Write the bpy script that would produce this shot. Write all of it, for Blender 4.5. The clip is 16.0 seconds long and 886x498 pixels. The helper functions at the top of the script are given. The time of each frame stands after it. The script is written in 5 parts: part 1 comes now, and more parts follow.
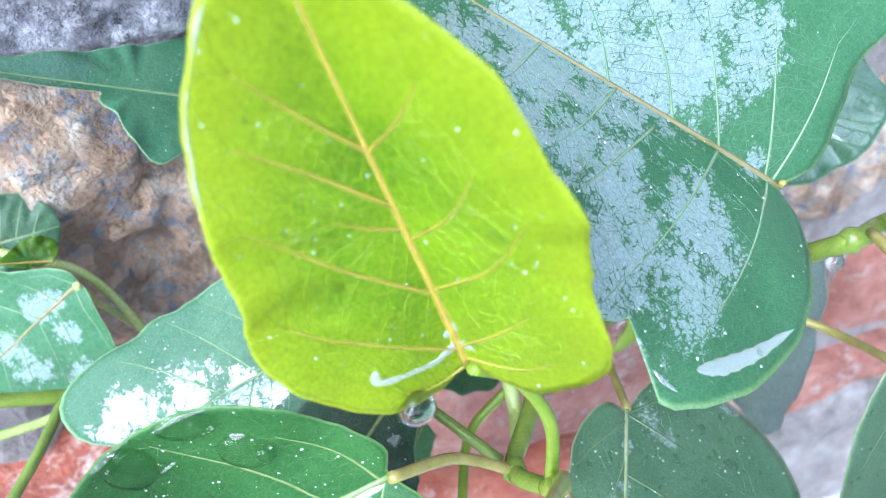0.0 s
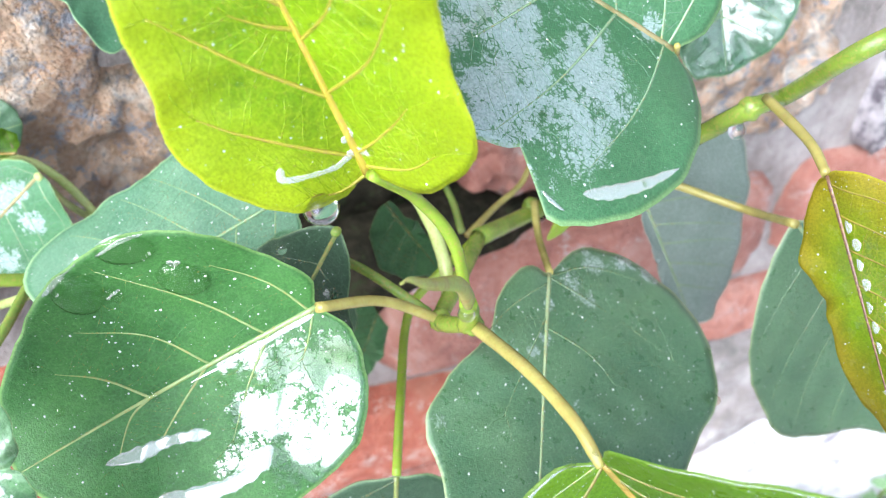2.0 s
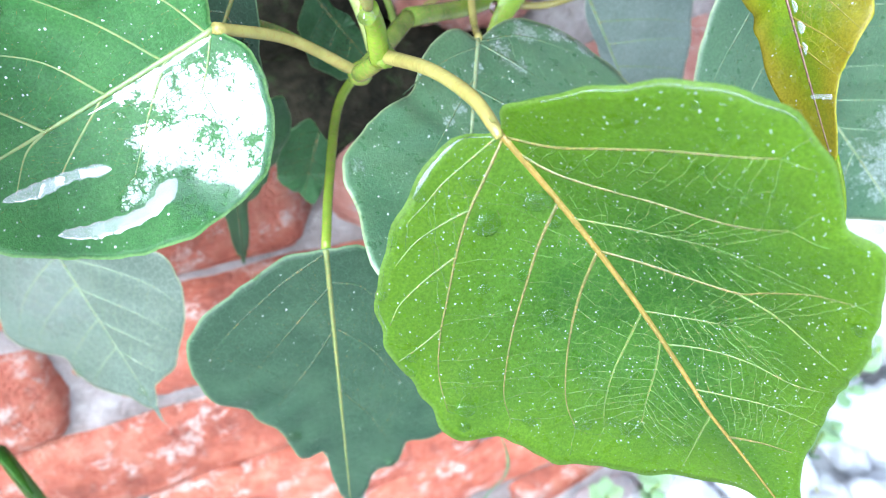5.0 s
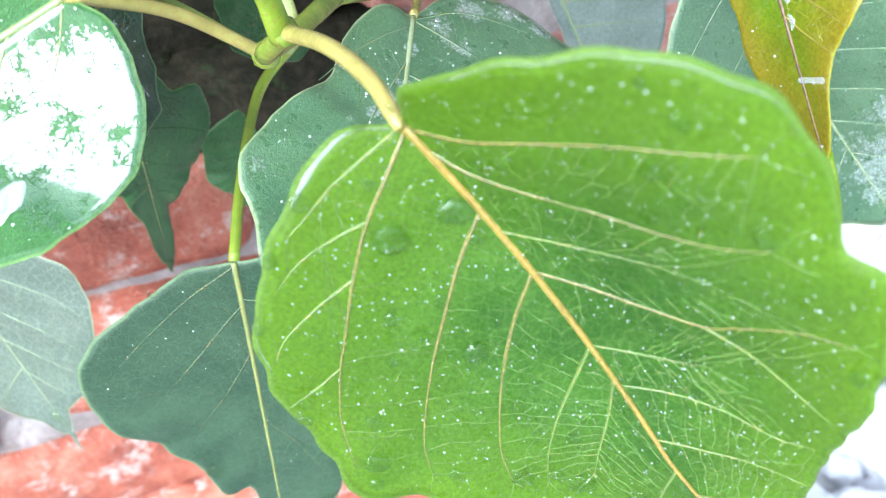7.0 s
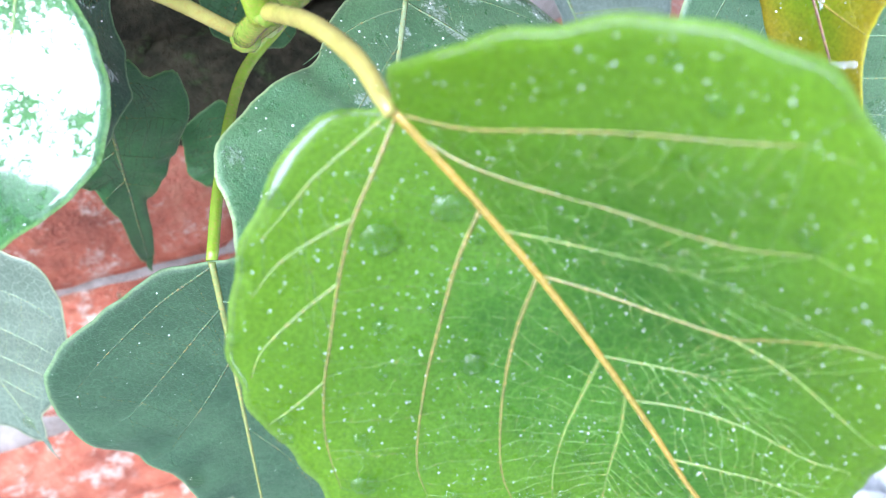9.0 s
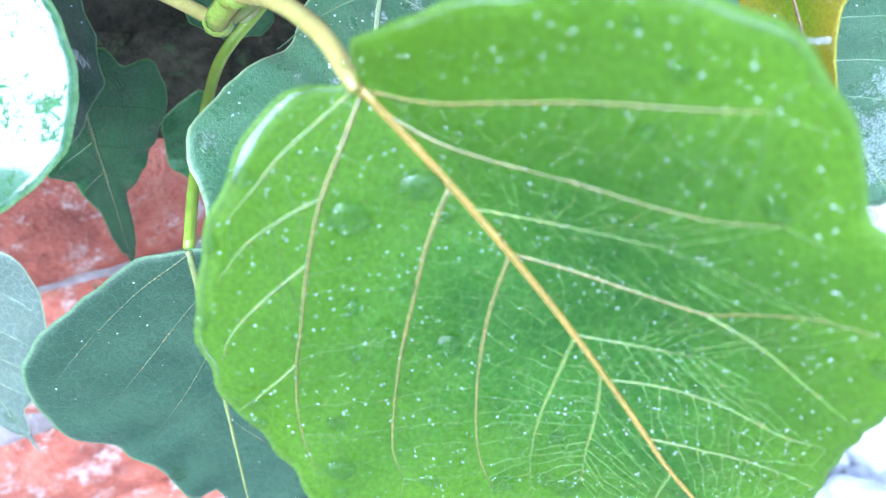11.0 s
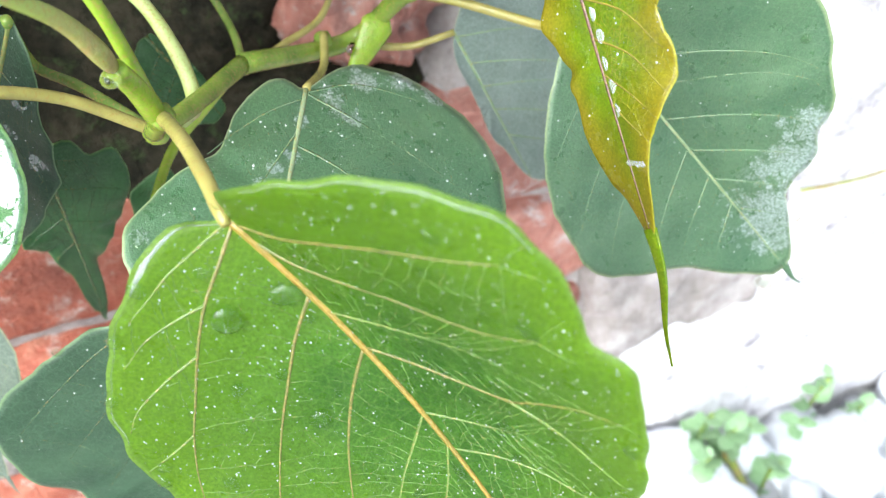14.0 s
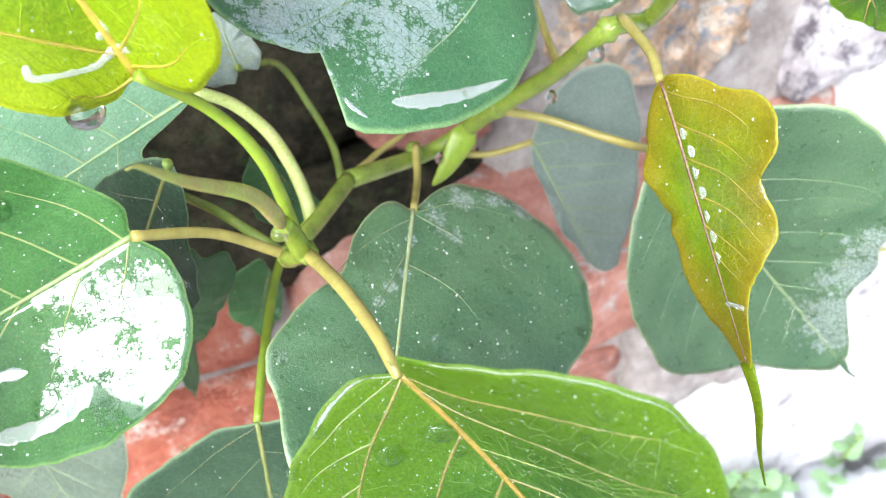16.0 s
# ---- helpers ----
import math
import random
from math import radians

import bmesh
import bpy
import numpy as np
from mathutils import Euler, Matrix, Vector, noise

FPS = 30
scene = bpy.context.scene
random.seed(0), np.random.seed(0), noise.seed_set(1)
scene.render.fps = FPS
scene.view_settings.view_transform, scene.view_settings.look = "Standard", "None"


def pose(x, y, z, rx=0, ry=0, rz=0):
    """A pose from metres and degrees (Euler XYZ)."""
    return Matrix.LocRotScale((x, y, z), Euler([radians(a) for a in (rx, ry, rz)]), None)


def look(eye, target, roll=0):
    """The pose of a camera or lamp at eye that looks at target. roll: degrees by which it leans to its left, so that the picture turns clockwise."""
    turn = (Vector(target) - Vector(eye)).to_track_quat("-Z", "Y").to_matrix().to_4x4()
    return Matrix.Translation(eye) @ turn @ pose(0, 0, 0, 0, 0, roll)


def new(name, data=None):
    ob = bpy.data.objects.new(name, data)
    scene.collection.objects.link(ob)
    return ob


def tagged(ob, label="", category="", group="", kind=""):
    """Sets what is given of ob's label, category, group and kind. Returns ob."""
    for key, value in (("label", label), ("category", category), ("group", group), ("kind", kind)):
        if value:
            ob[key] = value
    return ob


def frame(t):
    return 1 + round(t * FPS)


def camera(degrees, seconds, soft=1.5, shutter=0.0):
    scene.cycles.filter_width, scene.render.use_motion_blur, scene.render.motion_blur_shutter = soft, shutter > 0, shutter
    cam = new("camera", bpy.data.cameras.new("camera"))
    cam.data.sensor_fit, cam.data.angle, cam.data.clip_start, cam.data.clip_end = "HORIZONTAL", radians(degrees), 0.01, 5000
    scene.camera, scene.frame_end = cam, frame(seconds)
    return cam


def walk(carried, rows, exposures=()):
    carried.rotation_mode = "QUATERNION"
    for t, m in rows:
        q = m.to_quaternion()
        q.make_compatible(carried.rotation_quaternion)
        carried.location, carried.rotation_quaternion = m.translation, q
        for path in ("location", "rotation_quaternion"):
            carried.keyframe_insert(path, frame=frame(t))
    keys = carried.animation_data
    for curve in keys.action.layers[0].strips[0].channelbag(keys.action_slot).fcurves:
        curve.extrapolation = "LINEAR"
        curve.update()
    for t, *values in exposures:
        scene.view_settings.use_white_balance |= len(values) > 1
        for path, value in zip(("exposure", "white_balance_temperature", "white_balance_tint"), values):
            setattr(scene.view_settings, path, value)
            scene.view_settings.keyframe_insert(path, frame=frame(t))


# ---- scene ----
cam = camera(59.0, 16.0, soft=1.15)
METRES, EYE, TILT, LEAN, TURN = 0.25, 0.6, -38.0, 0.0, -20.0
ROWS = [
    (0.0, 0.0, 0.0, 0.0, 0.0, 0.0, -0.0),
    (0.5, 0.0103, -0.0185, 0.0055, -0.17, 0.17, 0.0),
    (1.0, 0.0391, -0.0317, 0.0031, -0.42, 0.15, 0.21),
    (1.5, 0.0599, -0.0571, -0.0406, -0.68, -0.77, 0.56),
    (2.0, 0.0618, -0.0676, -0.1095, -0.69, -1.84, 1.13),
    (2.5, 0.0435, -0.0769, -0.1455, -0.42, -2.52, 1.6),
    (3.0, 0.0297, -0.0757, -0.184, -0.33, -3.23, 2.01),
    (3.5, 0.0465, -0.0791, -0.2215, -0.54, -3.69, 2.52),
    (4.0, 0.0594, -0.0677, -0.258, -0.64, -4.48, 2.61),
    (4.5, 0.0797, -0.0578, -0.2907, -0.69, -5.11, 3.01),
    (5.0, 0.1282, -0.051, -0.311, -1.15, -5.57, 3.32),
    (7.5, 0.1879, 0.0865, -0.3035, -2.02, -5.87, 3.22),
    (8.0, 0.1884, 0.0959, -0.2962, -2.19, -5.63, 3.06),
    (8.5, 0.1875, 0.1115, -0.3062, -2.23, -5.98, 3.06),
    (11.0, 0.1992, 0.12, -0.3236, -2.95, -6.56, 3.77),
    (11.5, 0.2241, 0.073, -0.3149, -1.86, -5.51, 3.29),
    (12.0, 0.2316, 0.0451, -0.3139, -1.56, -5.12, 2.92),
    (12.5, 0.2384, 0.0343, -0.3047, -2.36, -5.61, 3.75),
    (13.0, 0.2509, 0.0257, -0.3088, -2.11, -5.21, 3.46),
    (13.5, 0.2788, 0.0229, -0.2965, -2.06, -4.9, 3.28),
    (14.0, 0.2933, 0.0229, -0.275, -2.13, -4.48, 3.69),
    (14.5, 0.2973, 0.0106, -0.2394, -1.88, -3.72, 4.04),
    (15.0, 0.2846, -0.0126, -0.2072, -2.07, -2.89, 3.93),
    (15.5, 0.2462, -0.0285, -0.1905, -1.63, -2.44, 3.49),
    (16.0, 0.204, -0.0446, -0.1809, -1.35, -2.16, 3.14),
]
walk(cam, [(t, pose(0, 0, EYE, TILT, LEAN, TURN) @ pose(METRES * x, METRES * y, METRES * z, 90 + pitch, roll, yaw)) for t, x, y, z, yaw, pitch, roll in ROWS],
     exposures=[(0.0, 1.37, 4950, 3), (1.0, 1.45, 5250, 4), (2.0, 1.56, 5600, 5), (3.5, 1.64, 5460, 4), (5.0, 1.69, 5150, 2), (8.0, 1.80, 5400, 4), (11.0, 1.81, 4520, 5), (12.5, 1.62, 4850, -1), (14.5, 1.58, 5950, 2), (16.0, 1.57, 5900, 4)])

# the phone's lens is open wide: what lies well before or behind the plant goes soft
cam.data.dof.use_dof = True
cam.data.dof.focus_distance = 0.162
cam.data.dof.aperture_fstop = 21.0

# ---- sky and light: an overcast, bright day after rain ----
world = bpy.data.worlds.new("sky")
scene.world = world
world.use_nodes = True
wn = world.node_tree
sky = wn.nodes.new("ShaderNodeTexSky")
sky.sky_type, sky.sun_disc = "NISHITA", False
sky.sun_elevation, sky.sun_rotation = radians(36), radians(228)
sky.air_density, sky.dust_density, sky.ozone_density = 1.0, 4.0, 1.0
haze = wn.nodes.new("ShaderNodeHueSaturation")
haze.inputs["Saturation"].default_value = 0.4
wn.links.new(sky.outputs["Color"], haze.inputs["Color"])
wn.links.new(haze.outputs["Color"], wn.nodes["Background"].inputs["Color"])
wn.nodes["Background"].inputs["Strength"].default_value = 0.14
sun = new("sun", bpy.data.lights.new("sun", "SUN"))
sun.data.energy, sun.data.angle, sun.data.color = 1.5, radians(52), (1.0, 0.97, 0.93)
sun.matrix_world = look((-0.61, -0.54, 0.59), (0, 0, 0))


# ---- materials ----
def material(name):
    m = bpy.data.materials.new(name)
    m.use_nodes = True
    return m, m.node_tree, m.node_tree.nodes["Principled BSDF"]


def node(nt, kind, links=(), **values):
    """A node with its plain settings, and inputs set or linked by name."""
    n = nt.nodes.new(kind)
    for key, value in values.items():
        n.inputs[key.replace("_", " ")].default_value = value
    for key, socket in links:
        nt.links.new(socket, n.inputs[key])
    return n


def ramp(nt, socket, stops):
    n = nt.nodes.new("ShaderNodeValToRGB")
    nt.links.new(socket, n.inputs["Fac"])
    while len(n.color_ramp.elements) < len(stops):
        n.color_ramp.elements.new(0.5)
    for e, (at, value) in zip(n.color_ramp.elements, stops):
        e.position = at
        e.color = (*value, 1) if isinstance(value, tuple) else (value, value, value, 1)
    return n.outputs["Color"]


def blend(nt, fac, a, b, how="MIX"):
    n = nt.nodes.new("ShaderNodeMix")
    n.data_type, n.blend_type = "RGBA", how
    for key, value in ((0, fac), (6, a), (7, b)):
        if hasattr(value, "is_output"):
            nt.links.new(value, n.inputs[key])
        else:
            n.inputs[key].default_value = (*value, 1) if isinstance(value, tuple) else (value, value, value, 1) if key else value
    return n.outputs[2]


def sums(nt, how, a, b, clamp=False):
    n = nt.nodes.new("ShaderNodeMath")
    n.operation, n.use_clamp = how, clamp
    for key, value in ((0, a), (1, b)):
        if hasattr(value, "is_output"):
            nt.links.new(value, n.inputs[key])
        else:
            n.inputs[key].default_value = value
    return n.outputs[0]


def noise_of(nt, where, scale, detail=4.0, rough=0.55):
    return node(nt, "ShaderNodeTexNoise", [("Vector", where)], Scale=scale, Detail=detail, Roughness=rough).outputs["Fac"]


def leaf_material(name, light, deep, net, lets, dry=0.42, sheen=0.4, film_sheen=None, rim=None, lace=1.0, speck=(0.30, 0.45, 0.62)):
    """A wet fig leaf: blade colour in two tones, a net of fine veins, rain film where the mesh says wet, light let through."""
    m, nt, bsdf = material(name)
    co = nt.nodes.new("ShaderNodeTexCoord").outputs["Object"]
    tone = ramp(nt, noise_of(nt, co, 55, 5), [(0.35, 0.0), (0.68, 1.0)])
    colour = blend(nt, tone, deep, light)
    rnd = nt.nodes.new("ShaderNodeObjectInfo").outputs["Random"]
    warp = blend(nt, 0.0022, co, node(nt, "ShaderNodeTexNoise", [("Vector", co)], Scale=260.0, Detail=4.0).outputs["Color"], "ADD")
    cells = node(nt, "ShaderNodeTexVoronoi", [("Vector", warp)], Scale=360.0)
    cells.feature = "DISTANCE_TO_EDGE"
    fine = node(nt, "ShaderNodeTexVoronoi", [("Vector", warp)], Scale=900.0)
    fine.feature = "DISTANCE_TO_EDGE"
    line = ramp(nt, cells.outputs["Distance"], [(0.02, 1.0), (0.085, 0.0)])
    line2 = ramp(nt, fine.outputs["Distance"], [(0.0, 1.0), (0.12, 0.0)])
    veil = sums(nt, "ADD", sums(nt, "MULTIPLY", line, 0.30 * lace), sums(nt, "MULTIPLY", line2, 0.16 * lace), True)
    colour = blend(nt, veil, colour, net)
    specks = ramp(nt, noise_of(nt, co, 900, 2), [(0.70, 0.0), (0.76, 1.0)])
    colour = blend(nt, sums(nt, "MULTIPLY", specks, 0.35), colour, net)
    # the margin: paler and thinner towards the edge
    edge = nt.nodes.new("ShaderNodeAttribute")
    edge.attribute_name = "edge"
    if rim:
        broad = sums(nt, "ADD", sums(nt, "MULTIPLY", edge.outputs["Fac"], 0.7), sums(nt, "MULTIPLY", noise_of(nt, co, 70, 3), 0.3))
        colour = blend(nt, sums(nt, "MULTIPLY", ramp(nt, broad, [(0.40, 0.0), (0.85, 1.0)]), 0.85), colour, rim)
    colour = blend(nt, ramp(nt, edge.outputs["Fac"], [(0.978, 0.0), (0.992, 1.0)]), colour, tuple(min(0.6, k * q) for k, q in zip(net, (1.35, 1.2, 1.0))))
    # rain film: a mask with ragged borders
    wet = nt.nodes.new("ShaderNodeAttribute")
    wet.attribute_name = "wet"
    ragged = sums(nt, "ADD", noise_of(nt, co, 210, 9, 0.75), sums(nt, "MULTIPLY", noise_of(nt, co, 80, 3), 0.7))
    ragged = sums(nt, "SUBTRACT", ragged, sums(nt, "MULTIPLY", sums(nt, "ADD", line, line2), 0.10))
    ragged = sums(nt, "ADD", ragged, sums(nt, "MULTIPLY", noise_of(nt, co, 620, 3, 0.7), 0.3 if film_sheen else 0.5))
    film = ramp(nt, sums(nt, "SUBTRACT", sums(nt, "ADD", wet.outputs["Fac"], ragged), 0.95 if film_sheen else 1.05), [(0.46, 0.0), (0.54, 1.0)])
    if film_sheen:
        # a film of very fine droplets; its silvery sky reflection is painted into the colour
        sheen_mask = sums(nt, "MULTIPLY", film, ramp(nt, noise_of(nt, co, 1500, 2), [(speck[0], speck[1]), (speck[2], 1.0)]))
        colour = blend(nt, sheen_mask, colour, film_sheen)
    hue = node(nt, "ShaderNodeHueSaturation", [("Color", colour), ("Value", sums(nt, "MULTIPLY", sums(nt, "ADD", sums(nt, "MULTIPLY", rnd, 0.25), 0.88), ramp(nt, noise_of(nt, co, 1700, 3, 0.7), [(0.34, 0.80), (0.66, 1.20)])))])
    nt.links.new(hue.outputs["Color"], bsdf.inputs["Base Color"])
    dull = sums(nt, "ADD", sums(nt, "MULTIPLY", noise_of(nt, co, 240, 4), 0.22), dry - 0.11)
    rough = blend(nt, film, dull, 0.3 if film_sheen else 0.05)
    nt.links.new(rough, bsdf.inputs["Roughness"])
    bsdf.inputs["Specular IOR Level"].default_value = sheen
    nt.links.new(film, bsdf.inputs["Coat Weight"])
    bsdf.inputs["Coat Roughness"].default_value = 0.28 if film_sheen else 0.06
    bsdf.inputs["Coat IOR"].default_value = 2.0
    relief = sums(nt, "ADD", sums(nt, "MULTIPLY", cells.outputs["Distance"], 0.14 * lace), sums(nt, "MULTIPLY", noise_of(nt, co, 110, 4), 0.40))
    relief = sums(nt, "ADD", relief, sums(nt, "MULTIPLY", film, 0.12))
    relief = sums(nt, "ADD", relief, sums(nt, "MULTIPLY", noise_of(nt, co, 2600, 2), 0.20))
    bump = node(nt, "ShaderNodeBump", [("Height", relief)], Strength=0.75, Distance=0.0012)
    nt.links.new(bump.outputs["Normal"], bsdf.inputs["Normal"])
    glow = node(nt, "ShaderNodeBsdfTranslucent", [("Color", node(nt, "ShaderNodeHueSaturation", [("Color", hue.outputs["Color"])], Saturation=1.15, Value=1.5).outputs["Color"])])
    mix = node(nt, "ShaderNodeMixShader", [(1, bsdf.outputs["BSDF"]), (2, glow.outputs["BSDF"])], Fac=lets)
    nt.links.new(mix.outputs["Shader"], nt.nodes["Material Output"].inputs["Surface"])
    return m


LEAF = {
    "fresh": leaf_material("fresh_leaf", (0.066, 0.156, 0.016), (0.036, 0.100, 0.012), (0.125, 0.225, 0.045), 0.54, 0.30, 0.3, rim=(0.130, 0.232, 0.010), lace=0.8),
    "lime": leaf_material("lime_leaf", (0.245, 0.375, 0.001), (0.105, 0.220, 0.001), (0.33, 0.42, 0.02), 0.35, 0.36, 0.3, rim=(0.33, 0.40, 0.004)),
    "wet": leaf_material("wet_leaf", (0.051, 0.142, 0.031), (0.025, 0.088, 0.019), (0.11, 0.22, 0.08), 0.18, 0.38, 0.3, lace=0.35),
    "teal": leaf_material("teal_leaf", (0.085, 0.178, 0.092), (0.050, 0.132, 0.066), (0.19, 0.33, 0.20), 0.18, 0.4, 0.35, lace=0.3),
    "silvered": leaf_material("silvered_leaf", (0.075, 0.190, 0.080), (0.046, 0.140, 0.056), (0.16, 0.30, 0.15), 0.18, 0.4, 0.45, (0.34, 0.43, 0.42), lace=0.5),
    "dark": leaf_material("dark_leaf", (0.080, 0.150, 0.076), (0.048, 0.105, 0.052), (0.16, 0.24, 0.14), 0.15, 0.36, 0.4, lace=0.5),
    # dewy: pale dew, with the blade's bright sheen painted in as well
    "dewy": leaf_material("dew_and_sheen_leaf", (0.084, 0.160, 0.072), (0.045, 0.108, 0.047), (0.19, 0.27, 0.16), 0.15, 0.30, 0.8, (0.40, 0.46, 0.46), lace=0.4, speck=(0.38, 0.0, 0.72)),
    # shade and gloom: darker blades, the shade they hang in put into the colour
    "shade": leaf_material("painted_shade_leaf", (0.042, 0.080, 0.042), (0.023, 0.052, 0.027), (0.10, 0.17, 0.10), 0.15, 0.36, 0.3, lace=0.5),
    "gloom": leaf_material("painted_gloom_leaf", (0.045, 0.115, 0.036), (0.024, 0.075, 0.022), (0.08, 0.16, 0.06), 0.22, 0.36, 0.35, lace=0.5),
    "ash": leaf_material("ash_leaf", (0.108, 0.138, 0.104), (0.076, 0.106, 0.078), (0.22, 0.27, 0.21), 0.2, 0.4, 0.5),
    "grey": leaf_material("grey_leaf", (0.225, 0.265, 0.240), (0.170, 0.215, 0.185), (0.27, 0.32, 0.29), 0.2, 0.45),
    "weed": leaf_material("weed_leaf", (0.30, 0.42, 0.24), (0.20, 0.32, 0.16), (0.38, 0.48, 0.32), 0.3, 0.6),
    "pale": leaf_material("pale_leaf", (0.15, 0.27, 0.12), (0.075, 0.18, 0.075), (0.30, 0.43, 0.26), 0.25, 0.35, lace=0.4),
    "young": leaf_material("young_leaf", (0.180, 0.275, 0.004), (0.115, 0.190, 0.003), (0.28, 0.29, 0.02), 0.36, 0.25, rim=(0.29, 0.215, 0.012), lace=0.6),
}


def stem_material(name, light, deep, rough=0.24):
    m, nt, bsdf = material(name)
    co = nt.nodes.new("ShaderNodeTexCoord").outputs["Object"]
    colour = blend(nt, ramp(nt, noise_of(nt, co, 130, 5), [(0.35, 0.0), (0.65, 1.0)]), deep, light)
    colour = blend(nt, sums(nt, "MULTIPLY", ramp(nt, noise_of(nt, co, 1300, 4), [(0.52, 0.0), (0.66, 1.0)]), 0.5), colour, (0.32, 0.20, 0.06))
    nt.links.new(colour, bsdf.inputs["Base Color"])
    bsdf.inputs["Roughness"].default_value = rough
    bsdf.inputs["Subsurface Weight"].default_value = 0.12
    bsdf.inputs["Subsurface Radius"].default_value = (0.002, 0.003, 0.001)
    bump = node(nt, "ShaderNodeBump", [("Height", noise_of(nt, co, 900, 4))], Strength=0.5, Distance=0.0006)
    nt.links.new(bump.outputs["Normal"], bsdf.inputs["Normal"])
    return m


STEM = {
    "stem": stem_material("green_stem", (0.19, 0.27, 0.030), (0.11, 0.17, 0.02)),
    "petiole": stem_material("yellow_petiole", (0.36, 0.315, 0.09), (0.26, 0.225, 0.06)),
    "pale": stem_material("pale_petiole", (0.50, 0.56, 0.22), (0.38, 0.46, 0.13)),
    "tip": stem_material("lime_shoot", (0.25, 0.36, 0.025), (0.18, 0.27, 0.02)),
    "green": stem_material("green_petiole", (0.19, 0.27, 0.05), (0.12, 0.19, 0.03)),
    "bud": stem_material("bud_sheath", (0.30, 0.36, 0.08), (0.30, 0.22, 0.09)),
}
RIB = {
    "fresh": stem_material("fresh_rib", (0.27, 0.175, 0.032), (0.19, 0.145, 0.026)),
    "lime": stem_material("lime_rib", (0.42, 0.30, 0.04), (0.32, 0.27, 0.02)),
    "wet": stem_material("wet_rib", (0.24, 0.30, 0.11), (0.15, 0.24, 0.08)),
    "silvered": stem_material("silvered_rib", (0.30, 0.25, 0.13), (0.22, 0.20, 0.09)),
    "dark": stem_material("dark_rib", (0.24, 0.32, 0.17), (0.16, 0.24, 0.11)),
    "teal": stem_material("teal_rib", (0.20, 0.31, 0.15), (0.14, 0.25, 0.11)),
    "dewy": stem_material("dewy_rib", (0.30, 0.36, 0.20), (0.22, 0.29, 0.15)),
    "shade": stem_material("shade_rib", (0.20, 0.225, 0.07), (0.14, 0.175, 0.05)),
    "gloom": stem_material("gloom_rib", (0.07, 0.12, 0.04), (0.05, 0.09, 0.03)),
    "ash": stem_material("ash_rib", (0.22, 0.28, 0.17), (0.17, 0.23, 0.13)),
    "grey": stem_material("grey_rib", (0.26, 0.34, 0.20), (0.20, 0.29, 0.16)),
    "pale": stem_material("pale_rib", (0.36, 0.48, 0.20), (0.28, 0.40, 0.14)),
    "young": stem_material("young_rib", (0.16, 0.075, 0.045), (0.10, 0.05, 0.035)),
}

def water_material(name, bent, ior, painted_glint=0.0, clear=(1, 1, 1, 1)):
    """Clear water in thin caps: gloss by Fresnel over a body that lets the leaf show, partly bent; spray and pools get
    flat white as painted glint.
    """
    m, nt, bsdf = material(name)
    bend = node(nt, "ShaderNodeBsdfRefraction", (), Roughness=0.0, IOR=1.33)
    body = node(nt, "ShaderNodeMixShader", [(1, node(nt, "ShaderNodeBsdfTransparent", (), Color=clear).outputs["BSDF"]), (2, bend.outputs["BSDF"])], Fac=bent).outputs["Shader"]
    if painted_glint:
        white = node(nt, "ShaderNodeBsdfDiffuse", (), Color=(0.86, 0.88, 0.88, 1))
        body = node(nt, "ShaderNodeMixShader", [(1, body), (2, white.outputs["BSDF"])], Fac=painted_glint).outputs["Shader"]
    gloss = node(nt, "ShaderNodeBsdfGlossy", (), Roughness=0.02)
    turned = nt.nodes.new("ShaderNodeLayerWeight").outputs["Facing"]
    shine = sums(nt, "ADD", sums(nt, "MULTIPLY", sums(nt, "POWER", turned, 4.0), 0.6), ((ior - 1) / (ior + 1)) ** 2, True)
    mix = node(nt, "ShaderNodeMixShader", [(0, shine), (1, body), (2, gloss.outputs["BSDF"])])
    nt.links.new(mix.outputs["Shader"], nt.nodes["Material Output"].inputs["Surface"])
    return m


SIDE = {"slim": stem_material("slim_vein", (0.150, 0.215, 0.050), (0.110, 0.165, 0.036)), "dewy": stem_material("dewy_vein", (0.15, 0.22, 0.12), (0.11, 0.175, 0.09)), "shade": stem_material("shade_vein", (0.055, 0.095, 0.050), (0.040, 0.075, 0.038)), "gloom": stem_material("gloom_vein", (0.05, 0.11, 0.04), (0.035, 0.085, 0.03)), "silvered": stem_material("silvered_vein", (0.22, 0.32, 0.19), (0.17, 0.27, 0.15)), "fresh": stem_material("fresh_vein", (0.145, 0.140, 0.034), (0.100, 0.110, 0.024)), "lime": stem_material("lime_vein", (0.33, 0.28, 0.03), (0.26, 0.25, 0.02)),
        "young": stem_material("young_vein", (0.25, 0.20, 0.02), (0.18, 0.15, 0.02))}
